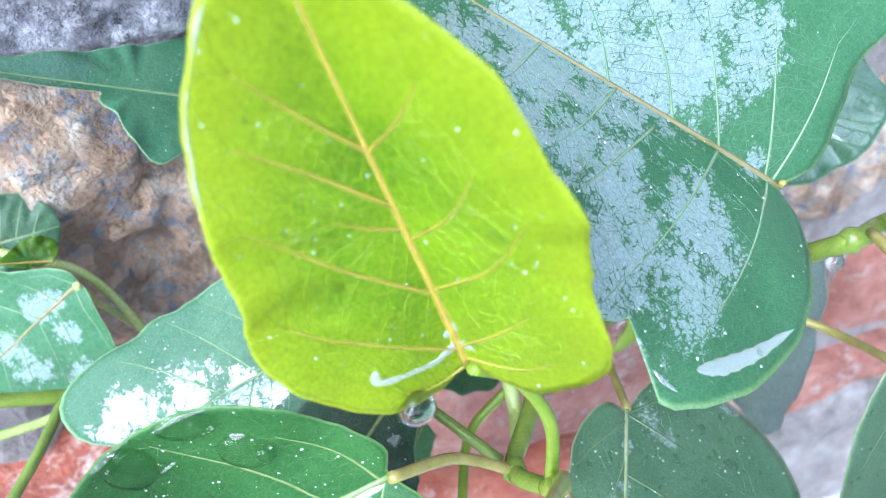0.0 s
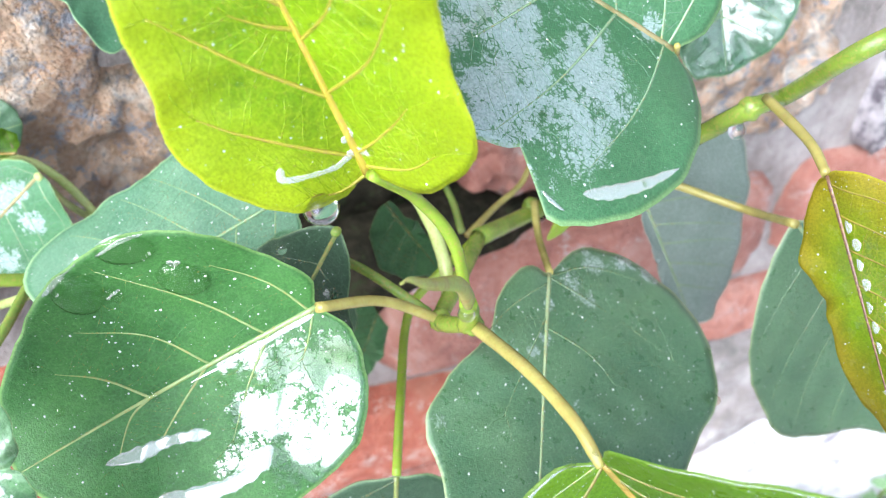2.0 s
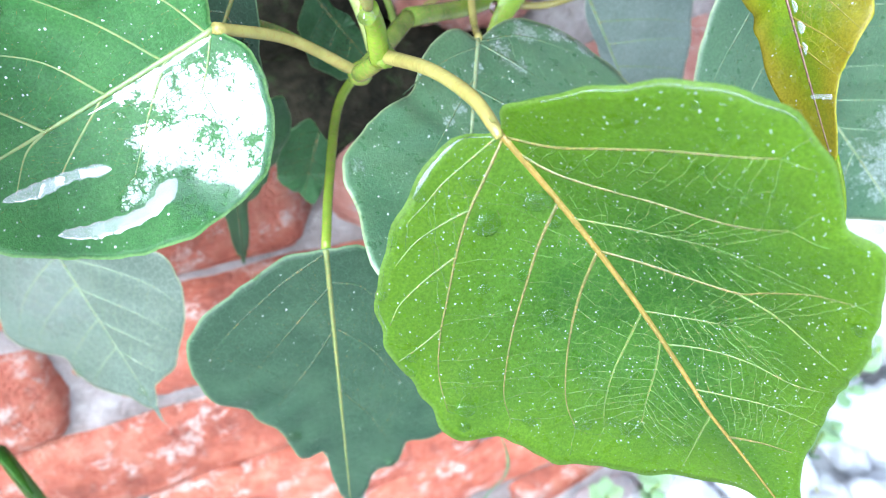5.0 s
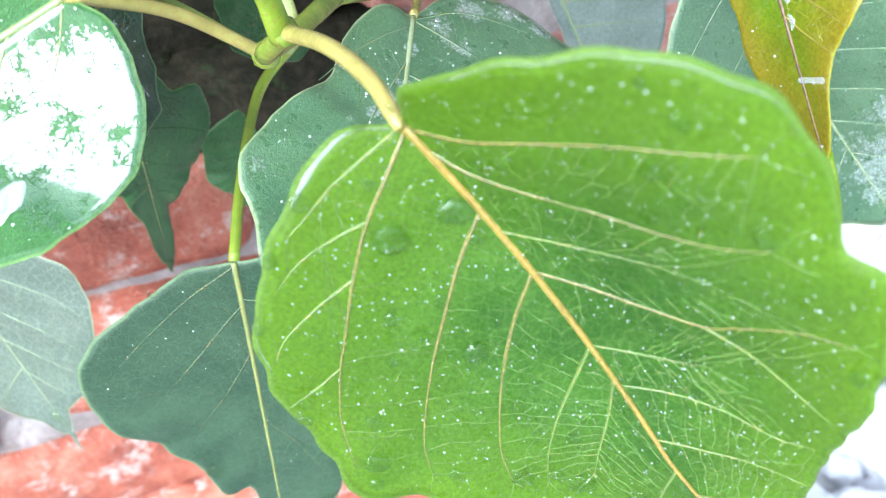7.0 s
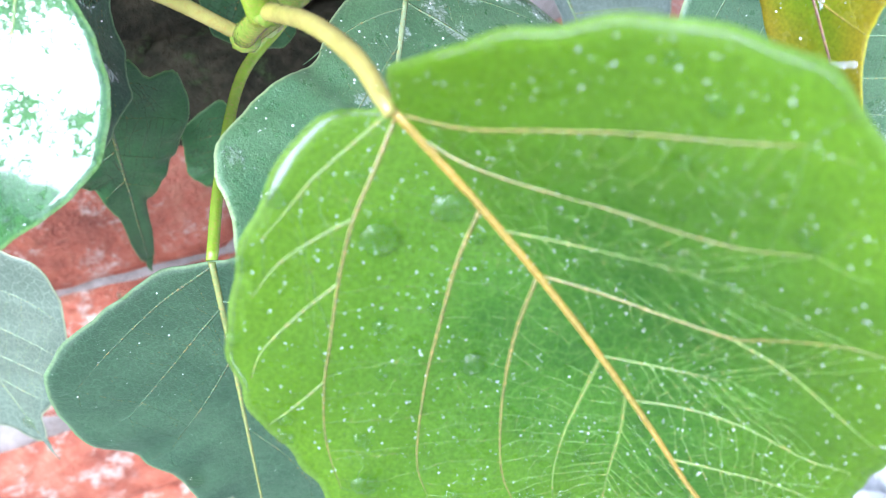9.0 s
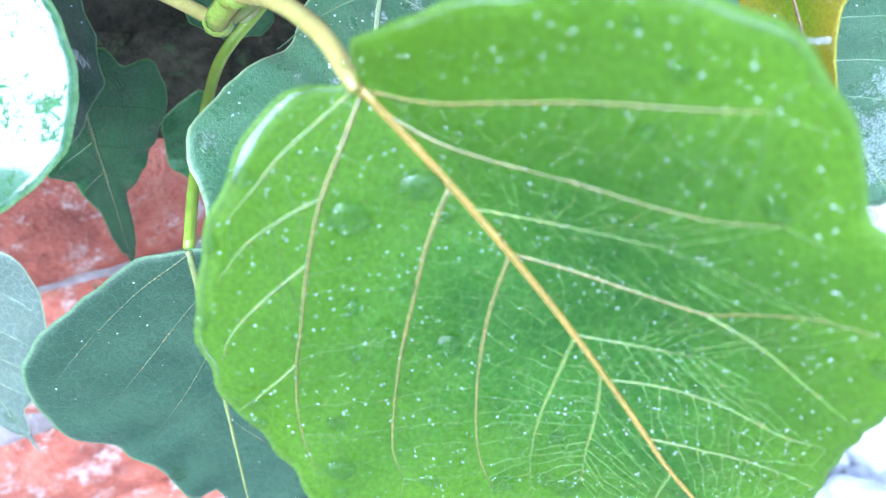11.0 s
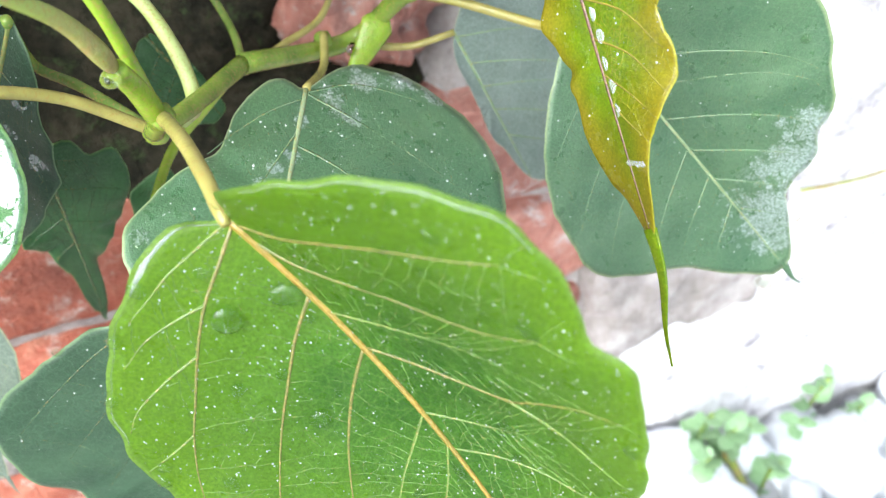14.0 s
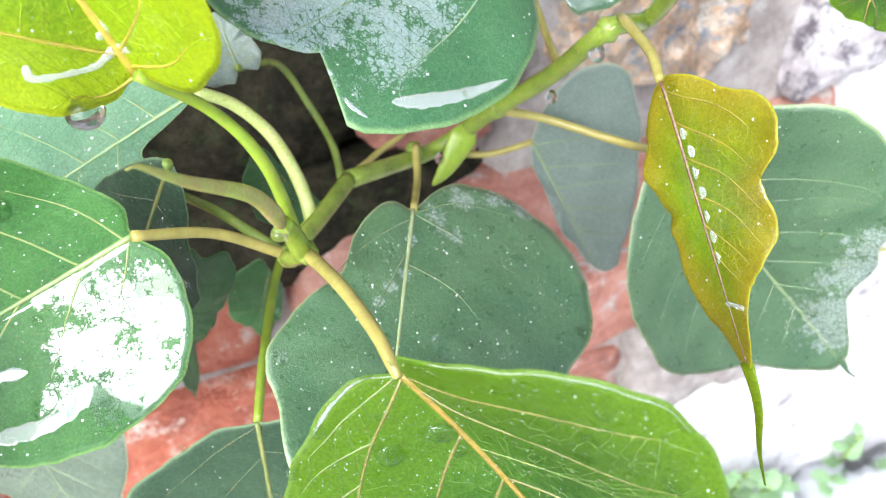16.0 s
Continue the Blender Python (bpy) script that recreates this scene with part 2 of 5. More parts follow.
# fine veins between the side veins
NET = {kind: stem_material(kind + "_net", *tones) for kind, tones in {
    "fresh": ((0.118, 0.208, 0.044), (0.088, 0.165, 0.034)), "lime": ((0.235, 0.345, 0.002), (0.19, 0.30, 0.002)), "wet": ((0.075, 0.185, 0.050), (0.050, 0.145, 0.038)),
    "teal": ((0.10, 0.195, 0.105), (0.07, 0.16, 0.08)), "silvered": ((0.19, 0.30, 0.22), (0.15, 0.26, 0.18)), "dark": ((0.10, 0.175, 0.09), (0.07, 0.14, 0.07)),
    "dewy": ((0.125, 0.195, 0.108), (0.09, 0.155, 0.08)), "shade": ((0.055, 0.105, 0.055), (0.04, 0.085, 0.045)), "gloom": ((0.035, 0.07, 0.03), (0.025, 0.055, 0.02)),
    "grey": ((0.24, 0.28, 0.25), (0.20, 0.24, 0.21)), "pale": ((0.18, 0.30, 0.15), (0.13, 0.24, 0.11)), "young": ((0.29, 0.27, 0.01), (0.21, 0.21, 0.008))}.items()}
def clear_water():
    m, nt, bsdf = material("clear_water")
    bsdf.inputs["Transmission Weight"].default_value = 1.0
    bsdf.inputs["Roughness"].default_value = 0.0
    bsdf.inputs["IOR"].default_value = 1.33
    return m


hung_water = clear_water()
water = water_material("rain_water", 0.45, 1.36, clear=(0.88, 0.96, 0.80, 1))
# pools and spray carry the sky's glint as white body colour
pool = water_material("pool_white_glint", 0.0, 2.2, 0.28)
spray = water_material("spray_white_glint", 0.0, 2.0, 0.62)


def mineral(name, tones, scale, stain, stain_at, rough=0.6, gloss=0.35, relief=0.004, shine=0.5, chips=0.0):
    """Brick, stone, mortar or plaster: three tones, grain, stains and wet patches."""
    m, nt, bsdf = material(name)
    co = nt.nodes.new("ShaderNodeTexCoord").outputs["Object"]
    shift = nt.nodes.new("ShaderNodeObjectInfo").outputs["Random"]
    offset = node(nt, "ShaderNodeVectorMath", [(0, co), (1, node(nt, "ShaderNodeCombineXYZ", [("X", sums(nt, "MULTIPLY", shift, 7.0)), ("Y", sums(nt, "MULTIPLY", shift, 3.0))]).outputs["Vector"])]).outputs["Vector"]
    big, mid, grain = (noise_of(nt, offset, scale * k, 6, 0.62) for k in (1.0, 3.7, 17.0))
    colour = ramp(nt, sums(nt, "ADD", sums(nt, "MULTIPLY", big, 0.6), sums(nt, "MULTIPLY", mid, 0.4)), [(0.36, tones[0]), (0.5, tones[1]), (0.64, tones[2])])
    colour = blend(nt, sums(nt, "MULTIPLY", ramp(nt, grain, [(0.45, 0.0), (0.7, 1.0)]), 0.35), colour, tones[2])
    spot = ramp(nt, sums(nt, "ADD", sums(nt, "MULTIPLY", noise_of(nt, offset, scale * 1.9, 7, 0.7), 0.75), sums(nt, "MULTIPLY", grain, 0.25)), [(stain_at, 0.0), (stain_at + 0.08, 1.0)])
    colour = blend(nt, spot, colour, stain)
    value = sums(nt, "ADD", sums(nt, "MULTIPLY", shift, 0.35), 0.82)
    if chips:
        # broken grains: each with a tone of its own, with dark seams between
        bent = blend(nt, 0.016, offset, node(nt, "ShaderNodeTexNoise", [("Vector", offset)], Scale=90.0, Detail=8.0).outputs["Color"], "ADD")
        grains = node(nt, "ShaderNodeTexVoronoi", [("Vector", bent)], Scale=chips)
        seams = node(nt, "ShaderNodeTexVoronoi", [("Vector", bent)], Scale=chips)
        seams.feature = "DISTANCE_TO_EDGE"
        tone = node(nt, "ShaderNodeSeparateColor", [("Color", grains.outputs["Color"])]).outputs["Red"]
        seam = ramp(nt, seams.outputs["Distance"], [(0.0, 0.0), (0.16, 1.0)])
        value = sums(nt, "MULTIPLY", value, sums(nt, "ADD", sums(nt, "MULTIPLY", tone, 0.7), 0.72))
        value = sums(nt, "MULTIPLY", value, sums(nt, "ADD", sums(nt, "MULTIPLY", seam, 0.12), 0.92))
    tint = node(nt, "ShaderNodeHueSaturation", [("Color", colour), ("Value", value)])
    nt.links.new(tint.outputs["Color"], bsdf.inputs["Base Color"])
    bsdf.inputs["Specular IOR Level"].default_value = shine
    damp = ramp(nt, mid, [(0.42, rough), (0.6, gloss)])
    nt.links.new(damp, bsdf.inputs["Roughness"])
    high = sums(nt, "ADD", sums(nt, "MULTIPLY", mid, 1.0), sums(nt, "MULTIPLY", grain, 0.45))
    if chips:
        high = sums(nt, "ADD", high, sums(nt, "MULTIPLY", sums(nt, "ADD", sums(nt, "MULTIPLY", seam, 0.3), tone), 0.25))
    bump = node(nt, "ShaderNodeBump", [("Height", high)], Strength=0.9, Distance=relief)
    nt.links.new(bump.outputs["Normal"], bsdf.inputs["Normal"])
    return m


BRICK = mineral("old_red_brick", ((0.20, 0.045, 0.026), (0.37, 0.092, 0.050), (0.44, 0.18, 0.115)), 26, (0.52, 0.38, 0.33), 0.525)
DARK_BRICK = mineral("damp_brown_brick", ((0.19, 0.066, 0.048), (0.33, 0.125, 0.09), (0.42, 0.23, 0.185)), 26, (0.40, 0.34, 0.32), 0.54)
STONE = mineral("rusty_stone", ((0.34, 0.18, 0.10), (0.60, 0.40, 0.26), (0.76, 0.68, 0.60)), 52, (0.30, 0.31, 0.36), 0.51, relief=0.011, chips=150.0)
MORTAR = mineral("lime_mortar", ((0.13, 0.11, 0.10), (0.25, 0.21, 0.20), (0.42, 0.38, 0.37)), 20, (0.05, 0.05, 0.05), 0.60)
PLASTER = mineral("pale_plaster", ((0.36, 0.33, 0.34), (0.60, 0.57, 0.59), (0.74, 0.72, 0.74)), 22, (0.24, 0.21, 0.23), 0.54, relief=0.007)
STAINED = mineral("stained_plaster", ((0.26, 0.22, 0.23), (0.48, 0.43, 0.45), (0.70, 0.67, 0.69)), 24, (0.13, 0.11, 0.13), 0.50, relief=0.010)
CREVICE = mineral("crevice_shade_earth", ((0.010, 0.010, 0.007), (0.026, 0.023, 0.015), (0.060, 0.050, 0.032)), 60, (0.045, 0.065, 0.025), 0.54, 0.95, 0.85, shine=0.1)
MOSS = mineral("mossy_black_stone", ((0.045, 0.045, 0.05), (0.26, 0.24, 0.28), (0.78, 0.75, 0.80)), 90, (0.03, 0.03, 0.035), 0.55, relief=0.012, chips=220.0)
GRAVEL = mineral("grey_rubble", ((0.42, 0.42, 0.46), (0.58, 0.58, 0.62), (0.72, 0.72, 0.75)), 18, (0.22, 0.22, 0.24), 0.64)
SOIL = mineral("damp_soil", ((0.17, 0.165, 0.165), (0.30, 0.29, 0.29), (0.46, 0.45, 0.45)), 16, (0.09, 0.09, 0.085), 0.58)


# ---- building blocks ----
def mesh_of(name, verts, faces, mat, smooth=True):
    me = bpy.data.meshes.new(name)
    me.from_pydata([tuple(v) for v in verts], [], faces)
    me.materials.append(mat)
    me.polygons.foreach_set("use_smooth", [smooth] * len(me.polygons))
    me.update()
    return me


def child(ob, parent, label=""):
    """Hangs ob, placed in the world by matrix_basis, under parent."""
    if parent is not None:
        bpy.context.view_layer.update()
        ob.parent = parent
        ob.matrix_parent_inverse = parent.matrix_world.inverted()
    if label:
        ob["label"] = label
    return ob


def spline(points, n):
    """Evenly run points of a Catmull-Rom curve through points."""
    p = [np.array(q, float) for q in points]
    p = [2 * p[0] - p[1]] + p + [2 * p[-1] - p[-2]]
    out = []
    for i in range(n + 1):
        t = i / n * (len(p) - 3)
        k = min(int(t), len(p) - 4)
        f = t - k
        a, b, c, d = p[k:k + 4]
        out.append(0.5 * (2 * b + (c - a) * f + (2 * a - 5 * b + 4 * c - d) * f * f + (3 * b - a - 3 * c + d) * f ** 3))
    return out


def tube(path, radii, sides=8, flat=1.0, up=None):
    """Vertices and faces of a closed tube along path with a radius at each point; flat squeezes it along up."""
    verts, faces = [], []
    n = len(path)
    side = None
    for i in range(n):
        d = path[min(i + 1, n - 1)] - path[max(i - 1, 0)]
        d = d / (np.linalg.norm(d) + 1e-12)
        ref = np.array(up if up is not None else ((0, 0, 1) if abs(d[2]) < 0.9 else (0, 1, 0)), float)
        if side is not None and up is None:
            a = side - d * (side @ d)
        else:
            a = np.cross(d, ref)
        a = a / (np.linalg.norm(a) + 1e-12)
        side = a
        b = np.cross(a, d)
        for k in range(sides):
            w = 2 * math.pi * k / sides
            verts.append(path[i] + radii[i] * (math.cos(w) * a + flat * math.sin(w) * b))
    for i in range(n - 1):
        for k in range(sides):
            q = (k + 1) % sides
            faces.append((i * sides + k, i * sides + q, (i + 1) * sides + q, (i + 1) * sides + k))
    faces.append(tuple(range(sides))[::-1])
    faces.append(tuple((n - 1) * sides + k for k in range(sides)))
    return verts, faces


def lump(name, size, mat, seed, rough=0.12, sub=(8, 4, 4), power=6.0, crag=0.0):
    """A rounded block with worn, uneven faces; size in metres along x, y and z."""
    rng = random.Random(seed)
    off = Vector((rng.uniform(-50, 50), rng.uniform(-50, 50), rng.uniform(-50, 50)))
    bm = bmesh.new()
    nx, ny, nz = sub
    seen = {}

    def vert(i, j, k):
        if (i, j, k) not in seen:
            p = Vector((2 * i / nx - 1, 2 * j / ny - 1, 2 * k / nz - 1))
            r = (abs(p.x) ** power + abs(p.y) ** power + abs(p.z) ** power) ** (1 / power)
            q = p / max(r, 1e-6)
            q = Vector((q.x * size[0], q.y * size[1], q.z * size[2])) * 0.5
            f = noise.fractal(q * (3.2 / max(size)) + off, 1.0, 2.0, 4)
            g = noise.noise(q * (9.0 / max(size)) + off)
            q *= 1 + rough * f + rough * 0.4 * g
            if crag:
                q += p.normalized() * crag * (noise.ridged_multi_fractal(q * 45 + off, 1.0, 2.1, 4, 1.0, 2.0) - 1.2)
            seen[(i, j, k)] = bm.verts.new(q)
        return seen[(i, j, k)]

    for i in range(nx):
        for j in range(ny):
            for k in (0, nz):
                c = [vert(i, j, k), vert(i + 1, j, k), vert(i + 1, j + 1, k), vert(i, j + 1, k)]
                bm.faces.new(c if k else c[::-1])
    for i in range(nx):
        for k in range(nz):
            for j in (0, ny):
                c = [vert(i, j, k), vert(i + 1, j, k), vert(i + 1, j, k + 1), vert(i, j, k + 1)]
                bm.faces.new(c[::-1] if j else c)
    for j in range(ny):
        for k in range(nz):
            for i in (0, nx):
                c = [vert(i, j, k), vert(i, j + 1, k), vert(i, j + 1, k + 1), vert(i, j, k + 1)]
                bm.faces.new(c if i else c[::-1])
    for f in bm.faces:
        f.smooth = True
    me = bpy.data.meshes.new(name)
    bm.to_mesh(me)
    bm.free()
    me.materials.append(mat)
    return me


# ---- ground and wall ----
def dip(x, y):
    near = math.exp(-(x * x + y * y) / 4.0)
    heap = 0.085 * math.exp(-((x - 0.35) / 0.10) ** 2 - ((y - 0.19) / 0.09) ** 2)
    return -0.09 + heap + near * (0.02 * noise.noise(Vector((x * 5, y * 5, 1))) + 0.012 * noise.noise(Vector((x * 19, y * 19, 3))))


def warped(k, n, reach):
    a = 2 * k / n - 1
    return math.copysign(abs(a) ** 4, a) * reach + a * 1.2


gx = [warped(k, 120, 300.0) for k in range(121)]
gv = [(x, y, dip(x, y)) for y in gx for x in gx]
gf = [(j * 121 + i, j * 121 + i + 1, j * 121 + i + 122, j * 121 + i + 121) for j in range(120) for i in range(120)]
ground = tagged(new("ground", mesh_of("ground", gv, gf, SOIL)), "damp grey soil at the foot of the wall", "ground", kind="structure")

WALL_Y = 0.232
wv, wf = [], []
for j in range(61):
    for i in range(141):
        x, z = -1.3 + 2.8 * i / 140, -0.15 + 1.2 * j / 60
        hollow = 0.12 * max(0.0, 1 - ((x - 0.055) / 0.13) ** 2 - ((z - 0.385) / 0.085) ** 2) ** 0.5
        wv.append((x, WALL_Y + hollow + 0.004 * noise.fractal(Vector((x * 14, z * 14, 0)), 1.0, 2.0, 4), z))
front = len(wv)
for x, z in ((-1.3, -0.15), (1.5, -0.15), (1.5, 1.05), (-1.3, 1.05)):
    wv.append((x, 0.50, z))
for j in range(60):
    for i in range(140):
        a = j * 141 + i
        wf.append((a, a + 1, a + 142, a + 141))
top = [60 * 141 + i for i in range(141)]
wf += [tuple(top) + (front + 2, front + 3), (front, front + 3, front + 2, front + 1),
       tuple(range(0, 141))[::-1] + (front, front + 1),
       tuple(j * 141 for j in range(61)) + (front + 3, front), tuple(j * 141 + 140 for j in range(61))[::-1] + (front + 1, front + 2)]
wall = tagged(new("wall_north", mesh_of("wall_north", wv, wf, MORTAR)), "old brick and stone wall in crumbling lime mortar, wet with rain", "wall", kind="structure")
# bricks of the wall, course by course
BRICKS = [lump("brick", (0.228, 0.10, 0.071), BRICK, 40 + i, 0.07, (20, 5, 9), 9.0, 0.002) for i in range(6)]
DARK_BRICKS = [lump("brick", (0.228, 0.10, 0.071), DARK_BRICK, 50 + i, 0.07, (20, 5, 9), 9.0, 0.002) for i in range(3)]
rng = random.Random(7)
for row in range(14):
    z = -0.115 + 0.0795 * row + 0.0345
    x = -1.18 + (0.135 if row % 2 else 0.02) + rng.uniform(-0.01, 0.01)
    while x < 1.38:
        stone_course = 0.36 < z < 0.56 and -0.50 < x < 0.52
        if not stone_course:
            pick = rng.randrange(6)
            ob = new("brick", DARK_BRICKS[pick % 3] if 0.15 < x < 0.62 and 0.12 < z < 0.36 else BRICKS[pick])
            sag = 4.0 if x < 0.05 and z < 0.25 else 0.0
            ob.matrix_basis = pose(x, WALL_Y + 0.038 + rng.uniform(-0.006, 0.005), z, rng.uniform(-2, 2), sag + rng.uniform(-1.2, 1.2), rng.uniform(-1.8, 1.8))
            child(ob, wall)
        x += 0.241 + rng.uniform(-0.004, 0.006)

# the rough stones bedded in the upper course
for seed, size, x, z, turn, mat in (
        (61, (0.25, 0.14, 0.125), -0.105, 0.452, 4, STONE), (62, (0.13, 0.12, 0.085), 0.262, 0.415, -6, STONE),
        (63, (0.20, 0.12, 0.11), -0.34, 0.455, 2, STONE), (64, (0.22, 0.10, 0.07), 0.10, 0.500, 3, MOSS),
        (65, (0.32, 0.115, 0.080), -0.10, 0.538, -2, MOSS), (66, (0.18, 0.09, 0.05), 0.33, 0.520, 5, MOSS),
        (67, (0.075, 0.09, 0.075), 0.150, 0.408, 12, DARK_BRICK), (68, (0.17, 0.10, 0.055), 0.46, 0.40, -3, STONE)):
    ob = new("stone", lump("stone", size, mat, seed, 0.14, (56, 10, 30), 4.0, 0.0045))
    ob.matrix_basis = pose(x, 0.221 + size[1] / 2, z, 0, turn, 0)
    child(ob, wall, "weathered stone bedded in the wall" if mat is STONE else "")


# earth lumps added in the hollow where the sapling roots; their black paints its shade
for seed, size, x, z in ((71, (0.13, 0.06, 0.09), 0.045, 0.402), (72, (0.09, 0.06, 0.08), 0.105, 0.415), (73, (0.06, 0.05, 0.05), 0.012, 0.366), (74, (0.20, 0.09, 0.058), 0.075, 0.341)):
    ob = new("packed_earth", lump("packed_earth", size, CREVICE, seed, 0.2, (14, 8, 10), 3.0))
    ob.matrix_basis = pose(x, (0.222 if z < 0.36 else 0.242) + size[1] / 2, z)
    child(ob, wall, "earth lump added in a hollow of the wall, blackened as shade")


# pale plaster left on the right of the wall, with a broken edge
def plaster(name, x0, x1, z0, z1, seed, thick=0.012, mat=PLASTER, label="broken pale lime plaster, bleached and wet"):
    nx, nz = 60, 36
    rng = random.Random(seed)
    o = rng.uniform(0, 90)
    verts, faces, keep = [], [], {}
    for j in range(nz + 1):
        for i in range(nx + 1):
            x, z = x0 + (x1 - x0) * i / nx, z0 + (z1 - z0) * j / nz
            x += 0.012 * noise.noise(Vector((x * 30, z * 30, o))) if i < nx else 0
            z += 0.012 * noise.noise(Vector((x * 30, z * 30, o + 9)))
            rim = min(i, j, nz - j, 6) / 6
            y = WALL_Y - 0.012 - thick * min(1.0, 0.25 + rim) + 0.005 * noise.fractal(Vector((x * 22, z * 22, o)), 1.0, 2.0, 4)
            verts.append((x, y, z))
    n = len(verts)
    verts += [(x, WALL_Y + 0.02, z) for x, y, z in verts]
    for j in range(nz):
        for i in range(nx):
            a = j * (nx + 1) + i
            faces.append((a, a + 1, a + nx + 2, a + nx + 1))
    ring = [i for i in range(nx + 1)] + [j * (nx + 1) + nx for j in range(1, nz + 1)] + [nz * (nx + 1) + i for i in range(nx - 1, -1, -1)] + [j * (nx + 1) for j in range(nz - 1, 0, -1)]
    for k, a in enumerate(ring):
        b = ring[(k + 1) % len(ring)]
        faces.append((b, a, a + n, b + n))
    ob = new(name, mesh_of(name, verts, faces, mat))
    return child(ob, wall, label)


plaster("plaster", 0.295, 1.5, -0.10, 0.128, 3)
plaster("plaster", 0.395, 1.5, 0.118, 0.268, 11, 0.014)
plaster("mortar", 0.272, 0.41, 0.115, 0.238, 12, 0.008, MORTAR, "crumbling grey-brown mortar")
plaster("plaster", 0.345, 1.5, 0.362, 0.62, 5, mat=STAINED)
plaster("plaster", 0.385, 1.5, 0.255, 0.372, 8)

# rubble at the foot of the wall
LUMPS = [lump("stone", (0.07, 0.055, 0.045), GRAVEL, 80 + i, 0.22, (9, 8, 7), 3.0) for i in range(6)]
rng = random.Random(5)
for k in range(220):
    x, y = rng.uniform(0.24, 0.85), rng.uniform(-0.10, 0.19)
    if k > 180:
        x, y = rng.uniform(-0.6, 0.3), rng.uniform(0.02, 0.19)
    s = rng.uniform(0.35, 1.25)
    ob = tagged(new("rubble_stone", LUMPS[rng.randrange(6)]), "pale grey broken stone on the wet ground", "stone", "rubble at the foot of the wall")
    ob.matrix_basis = pose(x, y, dip(x, y) + 0.016 * s, rng.uniform(0, 40), rng.uniform(0, 40), rng.uniform(0, 360)) @ Matrix.Scale(s, 4)



# ---- the fig sapling ----
plant = tagged(new("fig_sapling"), "young sacred fig with wet heart-shaped leaves, rooted in the wall", "plant")
plant.matrix_basis = pose(0.081, 0.2, 0.44)
second = tagged(new("fig_seedling"), "small fig shoot with pale wet leaves beside the stone", "plant")
second.matrix_basis = pose(-0.02, 0.215, 0.42)


def leaf(label, base, along, face, centre, radii, slope=(0, 0), curve=(0, 0, 0), kind="dark", seed=0, veins=6, tail=0, wet=(), owner=None,
         ripple=0.5, crease=0.8, swing=0.0, edge=0.5, wing=(0, 0), rib=0.6, ribs=(), bowl=None, around=120, soak=0.0):
    """One leaf with thickness. base: where the stalk meets the blade; along: to the tip; face: off the upper side. radii, in mm, run round a
    point of the midrib centre mm from the base, from the tip over the leaf's left. slope and curve bend the blade; tail is the drip tip in mm;
    wing lifts the left and right half, and bowl cups them further; ribs are side veins, each through places in mm; wet lists the places and sizes (mm) of the rain film."""
    owner = owner or plant
    e1 = Vector(along).normalized()
    e3 = (Vector(face) - e1 * e1.dot(Vector(face))).normalized()
    e2 = e3.cross(e1)
    m = Matrix((e1, e2, e3)).transposed().to_4x4()
    m.translation = base
    rng = random.Random(seed)
    c, n, rings = centre / 1000, around, 16
    rad = [r / 1000 for r in radii]
    k = len(rad)
    length = c + rad[0]
    ph = rng.uniform(0, 6.28)

    def reach(w):
        t = (w / (2 * math.pi) % 1.0) * k
        i, f = int(t), t - int(t)
        a, b, d, e = (rad[(i + q) % k] for q in (-1, 0, 1, 2))
        r = 0.5 * (2 * b + (d - a) * f + (2 * a - 5 * b + 4 * d - e) * f * f + (3 * b - a - 3 * d + e) * f ** 3)
        return r * (1 + 0.006 * edge * (math.sin(23 * w + ph) + math.sin(37 * w + 2 * ph)))

    def height(s, u):
        rho = min(1.0, math.hypot(s - c, u) / max(reach(math.atan2(u, s - c)), 1e-5))
        if bowl and s > 0.072:
            h0 = 0.25 * (s - 0.072) + 0.072
        else:
            h0 = s
        left, right = max(u, 0.0), max(-u, 0.0)
        h = slope[0] * h0 + slope[1] * u + curve[0] * h0 * h0 + curve[1] * u * u + curve[2] * h0 * u
        h += wing[0] * left + wing[1] * right
        if bowl:
            h += h0 * (bowl[0] * left + bowl[1] * right) + bowl[2] * left ** 2 + bowl[3] * right ** 2
            h += 30 * (bowl[4] * right ** 3 + bowl[5] * left ** 3 + h0 * (bowl[6] * right ** 2 + bowl[7] * left ** 2))
        h += crease * (-0.0011 * math.exp(-abs(u) / 0.005))
        w = math.atan2(u, s - c)
        h += ripple * rho ** 3 * (0.0016 * math.sin(5 * w + ph) + 0.0009 * math.sin(11 * w + 2.3 * ph))
        # the blade bulges between the side veins
        h += 0.00030 * math.sin(2 * math.pi * (s - 0.55 * abs(u)) / (length / (veins + 1.0))) * min(1.0, abs(u) / 0.012) * (1 - rho ** 4)
        return h

    def spot(s, u, lift=0.0):
        return Vector((s, u, height(s, u) + lift))

    verts, faces, film = [], [], []
    half = 0.00018
    for side in (1, -1):
        verts.append(spot(c, 0, side * half))
        for i in range(1, rings + 1):
            rho = (i / rings) ** 0.8
            for q in range(n):
                w = 2 * math.pi * q / n
                r = reach(w) * rho
                verts.append(spot(c + r * math.cos(w), r * math.sin(w), side * half * (1 if i < rings else 0.4)))
    per = 1 + rings * n
    for s0, flip in ((0, False), (per, True)):
        for q in range(n):
            f = (s0, s0 + 1 + q, s0 + 1 + (q + 1) % n)
            faces.append(f[::-1] if flip else f)
        for i in range(rings - 1):
            for q in range(n):
                a, b = s0 + 1 + i * n + q, s0 + 1 + i * n + (q + 1) % n
                f = (a, a + n, b + n, b)
                faces.append(f[::-1] if flip else f)
    last = 1 + (rings - 1) * n
